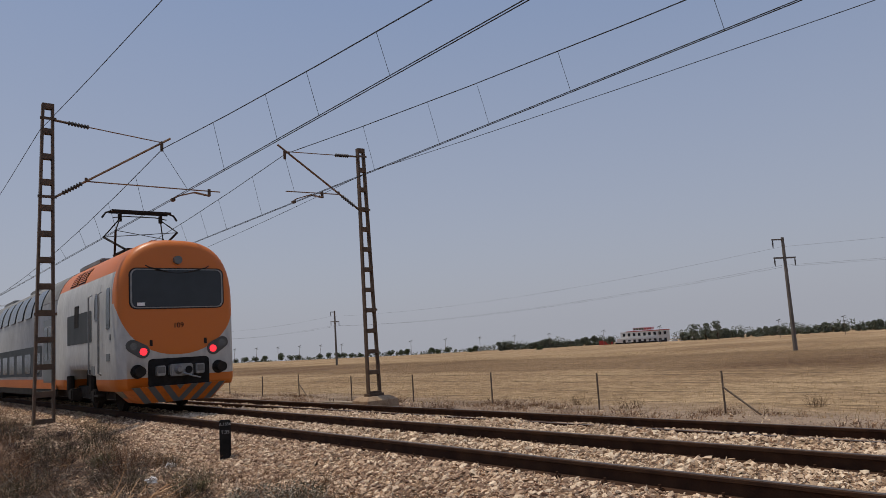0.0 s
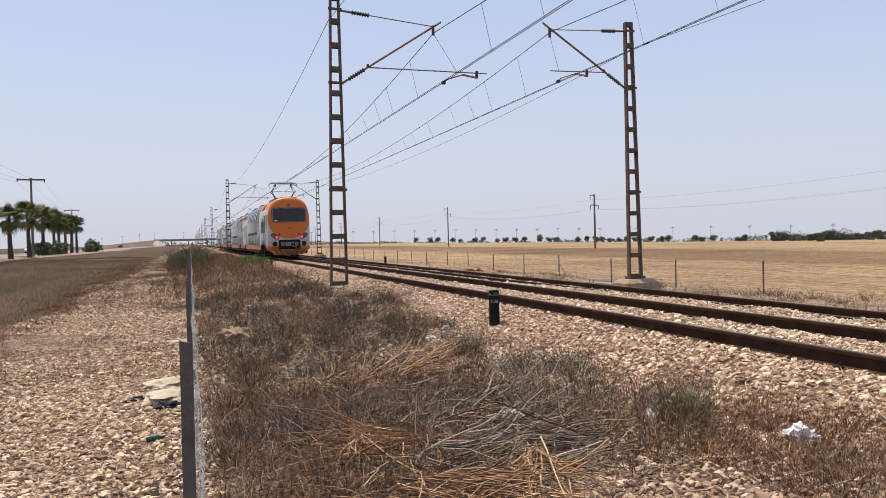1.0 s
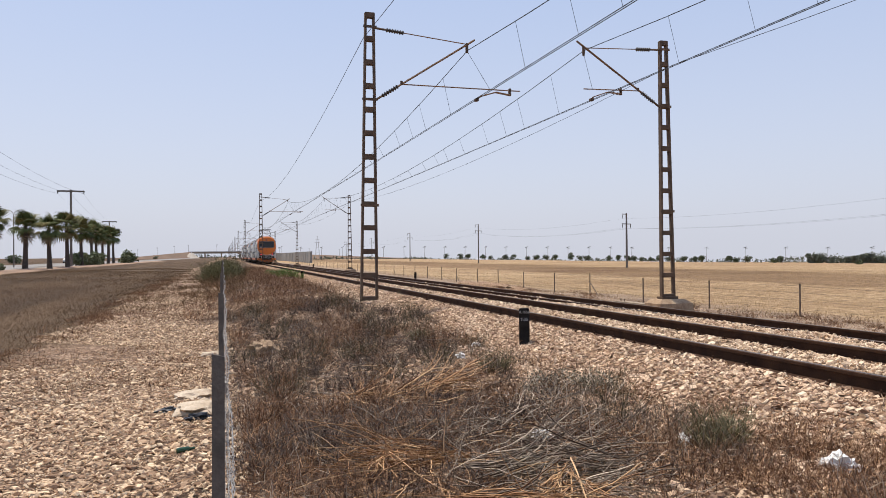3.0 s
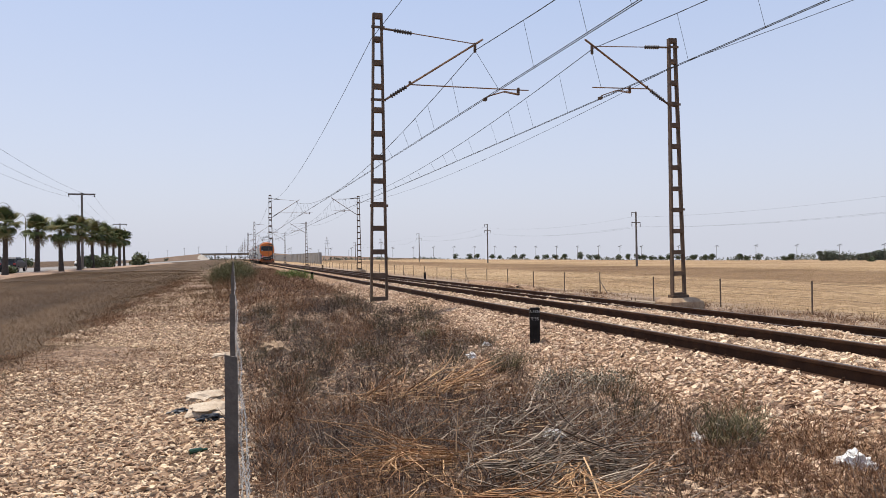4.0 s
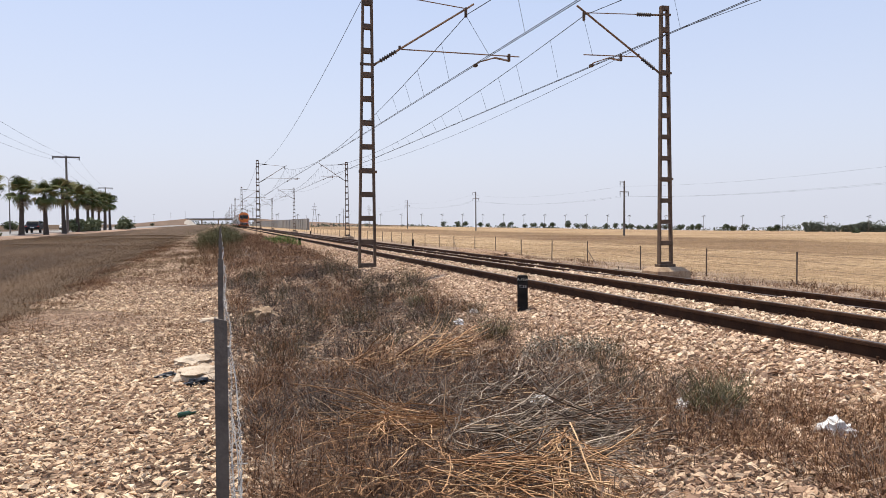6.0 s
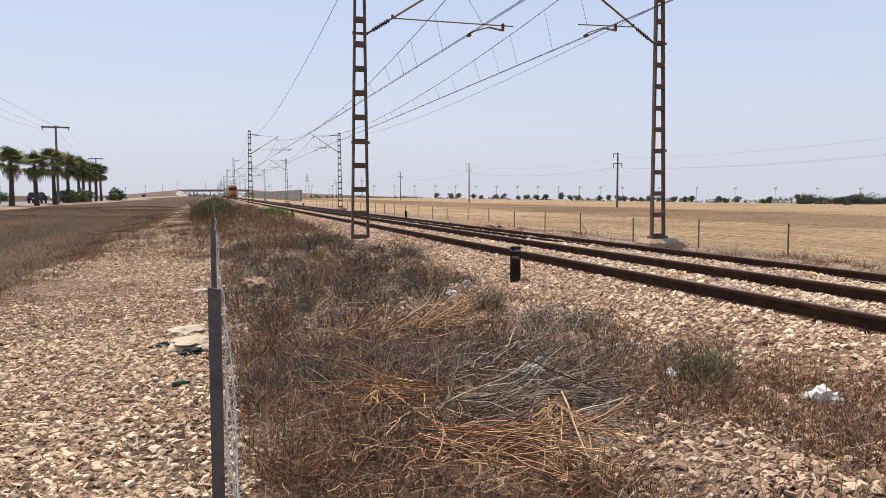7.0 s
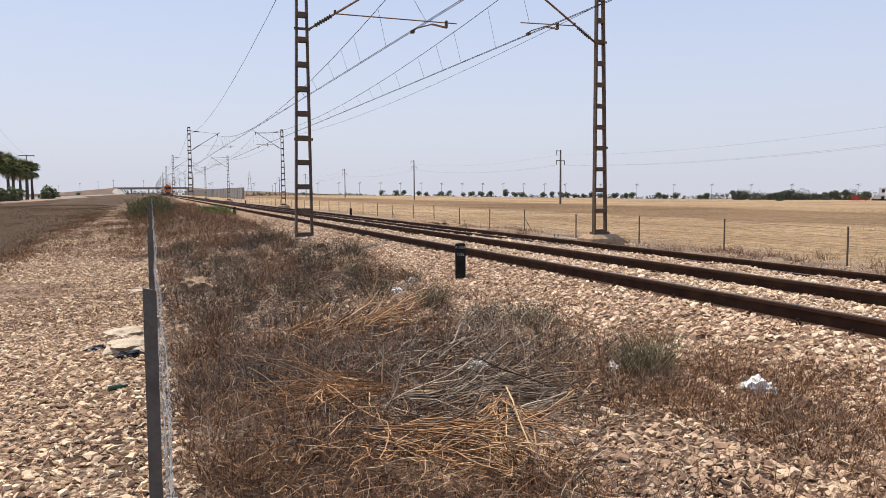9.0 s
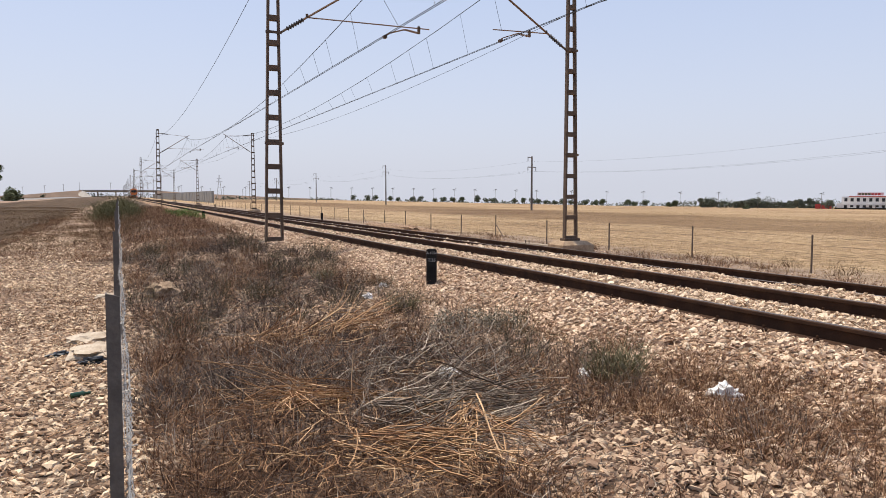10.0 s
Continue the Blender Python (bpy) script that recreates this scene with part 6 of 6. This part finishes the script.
def stalks(name, root, n, jx, jy, ang, fan, l0, l1, up, rad, material, seed, label):
    """Kinked, branching dead stalks fanning out from a root; ang is the heading on the ground."""
    r = np.random.default_rng(seed)
    verts, faces = [], []

    def cane(p, d, ln, r0, r1, steps=6):
        o = len(verts)
        q, h = p.copy(), d.copy()
        knots = []
        for k in range(steps):
            f = k / (steps - 1)
            s = np.cross(h, (0, 0, 1.0))
            s /= np.linalg.norm(s) + 1e-9
            u = np.cross(s, h)
            for t in (0.4, 2.5, 4.6):
                verts.append(q + (s * math.cos(t) + u * math.sin(t)) * (r0 + (r1 - r0) * f))
            knots.append((q.copy(), h.copy()))
            h = h + r.normal(0, 0.17, 3) - np.array([0, 0, 0.10 * max(0.0, h[2])])
            h /= np.linalg.norm(h)
            q = q + h * ln / (steps - 1)
            q[2] = max(q[2], float(land(q[0], q[1])) + 0.015 + 0.03 * r.random())
        for k in range(0, 3 * (steps - 1), 3):
            for j in range(3):
                faces.append((o + k + j, o + k + (j + 1) % 3, o + k + 3 + (j + 1) % 3, o + k + 3 + j))
        return knots

    for _ in range(n):
        x, y = root[0] + r.normal(0, jx), root[1] + r.normal(0, jy)
        a, e = math.radians(ang + r.normal(0, fan)), up * r.random() ** 1.5
        p = np.array([x, y, float(land(x, y)) + 0.03 + 0.10 * r.random()])
        d = np.array([math.cos(a) * math.cos(e), math.sin(a) * math.cos(e), math.sin(e)])
        ln, w = r.uniform(l0, l1), rad * r.uniform(0.55, 1.25)
        knots = cane(p, d, ln, w, w * 0.55)
        for k in (2, 3, 4):
            if r.random() < 0.4:
                q, h = knots[k]
                b = h + r.normal(0, 0.55, 3)
                cane(q, b / np.linalg.norm(b), ln * r.uniform(0.18, 0.42), w * 0.65, w * 0.3, 4)
    return tagged(fast(name, np.array(verts), np.array(faces), material), label, "straw heap", kind="stuff")


GOLD, PALEG = "heap of broken golden reed stalks", "heap of pale grey dry sticks"
stalks("straw_heap", (-5.15, 4.35), 24, 0.14, 0.07, -40, 12, 0.5, 1.0, 0.15, 0.0064, M_STRAW, 1, GOLD)
stalks("straw_heap", (-4.22, 4.85), 30, 0.06, 0.06, -112, 7, 0.6, 1.3, 0.06, 0.0060, M_STRAW, 2, GOLD)
stalks("straw_heap", (-4.75, 4.05), 24, 0.14, 0.12, -70, 50, 0.2, 0.55, 0.5, 0.0056, M_STRAW, 3, GOLD)
stalks("straw_heap", (-4.78, 5.32), 34, 0.04, 0.03, 172, 5, 0.7, 1.35, 0.12, 0.0052, M_STRAW, 4, GOLD)
stalks("straw_heap", (-5.36, 5.38), 18, 0.03, 0.04, -92, 12, 0.4, 0.9, 0.5, 0.0064, M_STRAW, 5, GOLD)
stalks("straw_heap", (-4.45, 7.92), 30, 0.14, 0.08, 22, 8, 0.5, 0.95, 0.3, 0.0074, M_STRAW, 6, GOLD)
stalks("straw_heap", (-5.05, 7.8), 38, 0.2, 0.12, 35, 55, 0.25, 0.65, 0.6, 0.0066, M_STRAW, 7, GOLD)
stalks("straw_heap", (-5.5, 4.3), 26, 0.3, 0.25, 20, 70, 0.15, 0.5, 0.4, 0.0046, M_STRAW, 8, GOLD)
stalks("stick_heap", (-4.70, 5.00), 46, 0.16, 0.10, -4, 9, 0.6, 1.25, 0.15, 0.0068, M_GREY, 11, PALEG)
stalks("stick_heap", (-3.75, 4.85), 34, 0.14, 0.08, 176, 10, 0.4, 0.9, 0.2, 0.0078, M_GREY, 12, PALEG)
stalks("stick_heap", (-4.5, 4.55), 60, 0.3, 0.15, -8, 30, 0.25, 0.7, 0.25, 0.0052, M_GREY, 13, PALEG)
stalks("stick_heap", (-4.3, 5.9), 90, 0.5, 0.35, 5, 60, 0.2, 0.6, 0.4, 0.0052, M_GREY, 14, PALEG)
stalks("stick_heap", (-3.6, 6.6), 70, 0.4, 0.5, 0, 60, 0.2, 0.55, 0.35, 0.0046, M_GREY, 15, PALEG)
stalks("stick_heap", (-4.1, 10.2), 110, 0.9, 1.3, 10, 70, 0.2, 0.6, 0.5, 0.0048, M_GREY, 16, PALEG)
reeds("straw_litter", (-5.3, 3.6), 200, 0.5, 0.6, 0.05, 0.22, 20, 90, 0.25, 0.0026, M_STRAW, 18, "loose straw litter among the weeds")
reeds("twig_litter", (-5.3, 3.6), 240, 0.5, 0.6, 0.05, 0.22, 20, 90, 0.25, 0.0026, M_DARK, 19, "loose grey twigs strewn among the weeds")
x, y = spread(r, -6.25, -4.75, 5.65, 6.75, 17)
weeds("dead_shrub", x, y, 61, 46, 0.17, 0.10, 0.30, 76, 0.0036, M_DARK, "dense tangle of dark grey dead twigs by the fence")
weeds("dead_shrub", x, y, 62, 22, 0.17, 0.10, 0.32, 84, 0.0038, M_GREY, "pale dead twigs over the dark tangle by the fence")
v, f = leaf_cloud([(-2.75 + 0.42 * q, 7.75 + 0.25 * math.sin(9 * q), -0.33, 0.22) for q in (-1, -0.6, -0.2, 0.2, 0.6, 1)], 2400, 0.015, np.random.default_rng(63), 0.7)
tagged(fast("sage_plant", v, f, M_SAGE), "low grey-green leafy plant spreading on the verge", "plant", kind="stuff")
reeds("straw_litter", (-4.6, 6.0), 260, 0.9, 1.5, 0.12, 0.4, 20, 80, 0.3, 0.003, M_STRAW, 8, "loose straw litter among the weeds")
reeds("straw_litter", (-4.5, 11), 180, 1.0, 2.5, 0.15, 0.4, 20, 80, 0.3, 0.0035, M_STRAW, 9, "loose straw litter among the weeds")


# ---- litter and rocks ----
def lump(name, at, sx, sy, sz, material, seed, rough, label, category, group="", sub=3):
    bm = bmesh.new()
    bmesh.ops.create_icosphere(bm, subdivisions=sub, radius=1.0)
    for v in bm.verts:
        k = 1 + rough * (noise.noise(v.co * 1.7 + Vector((seed, 0, 0))) + 0.6 * noise.noise(v.co * 4.1 + Vector((0, seed, 0))))
        v.co = Vector((v.co.x * sx * k, v.co.y * sy * k, v.co.z * sz * k))
    return tagged(part(name, bm, material, at=at), label, category, group)


def ground_at(x, y, dz=0.0, rz=0):
    return pose(x, y, float(max(land(x, y), bed(x, y) if -3 < x < 6 else -9)) + dz, 0, 0, rz)


lump("plastic_bag", ground_at(-2.24, 4.43, 0.06), 0.105, 0.085, 0.085, M_PLASTIC, 1, 1.0, "crumpled white plastic bag on the dry verge", "litter", "litter")
lump("plastic_bag", ground_at(-3.94, 5.83, 0.03), 0.075, 0.07, 0.06, M_PLASTIC, 2, 0.8, "small crumpled white plastic scrap among sticks", "litter", "litter")
lump("plastic_bag", ground_at(-3.1, 10.7, 0.04), 0.075, 0.07, 0.05, M_PLASTIC, 3, 0.8, "crumpled clear plastic wrap in the weeds", "litter", "litter")
lump("plastic_bag", ground_at(-2.9, 5.35, 0.03), 0.05, 0.05, 0.05, M_PLASTIC, 4, 0.8, "small white plastic scrap beside the green tuft", "litter", "litter")
lump("plastic_bag", ground_at(-2.55, 11.6, 0.03), 0.07, 0.05, 0.04, M_PLASTIC, 5, 0.8, "small white plastic scrap in the weeds", "litter", "litter")
lump("plastic_bag", ground_at(-1.9, 20.5, 0.03), 0.07, 0.05, 0.03, M_PLASTIC, 9, 0.8, "pale plastic scrap lying by the mast", "litter", "litter")
lump("rock", ground_at(-6.80, 8.95, 0.02, 20), 0.24, 0.20, 0.06, M_ROCK, 6, 0.4, "flat pale slab of rock on the path", "rock", "rocks")
lump("rock", ground_at(-6.68, 8.05, 0.03, -15), 0.24, 0.30, 0.07, M_ROCK, 7, 0.45, "flat pale slab of rock beside the fence", "rock", "rocks")
lump("rock", ground_at(-5.90, 11.9, 0.10, -30), 0.27, 0.14, 0.13, M_BROWNROCK, 8, 0.5, "long tan rock lying in dry weeds", "rock", "rocks")
lump("rock", ground_at(-6.62, 12.8, 0.02), 0.2, 0.16, 0.06, M_ROCK, 10, 0.4, "flat pale slab of rock on the path", "rock", "rocks")
lump("black_bag", ground_at(-7.02, 8.12, 0.02, 10), 0.10, 0.05, 0.03, M_BLACKBAG, 11, 0.8, "crumpled black plastic on the gravel path", "litter", "litter")
lump("black_bag", ground_at(-6.72, 7.66, 0.02), 0.12, 0.06, 0.035, M_BLACKBAG, 12, 0.8, "crumpled black plastic under the pale rock", "litter", "litter")
bt = thing("glass_bottle", ground_at(-6.78, 6.55, 0.02, 25), "green glass bottle lying on the gravel", "bottle")
part("bottle", T([(-0.07, 0, 0), (-0.065, 0, 0), (0.03, 0, 0), (0.05, 0, 0), (0.085, 0, 0)], [0.012, 0.022, 0.022, 0.010, 0.009], 10), M_BOTTLE, bt)
lump("earth_mound", pose(8.4, 42, -0.85), 1.0, 5.5, 0.34, M_BED, 14, 0.4, "low mound of earth and rubble by the track", "mound")
tr = thing("cable_trough", pose(7.9, 24.4, -0.78, 0, 0, 3), "flat concrete trough lid lying by the fence", "concrete slab")
part("slab", B(-0.25, 0.25, -1.1, 1.1, 0, 0.12, bevel=0.02), M_CONC, tr)
for q in (0.5, 0.75):
    part("stub", T([(-0.1, q, 0.1), (-0.1, q, 0.22)], 0.02, 6), M_RPOST, tr)


def motions():
    walk(TRAIN, [(t, pose(0, 18.66 + 33.7 * t, 0)) for t in (0.0, 2.5, 5.0, 7.5, 10.0)])
    walk(CAR, [(t, pose(-30.4, y, 0.02)) for t, y in ((0.0, 54.0), (2.5, 79.5), (4.0, 94.8), (5.0, 104.8), (6.5, 117.0), (7.5, 122.8), (8.5, 127.5), (10.0, 133.0))])


motions()
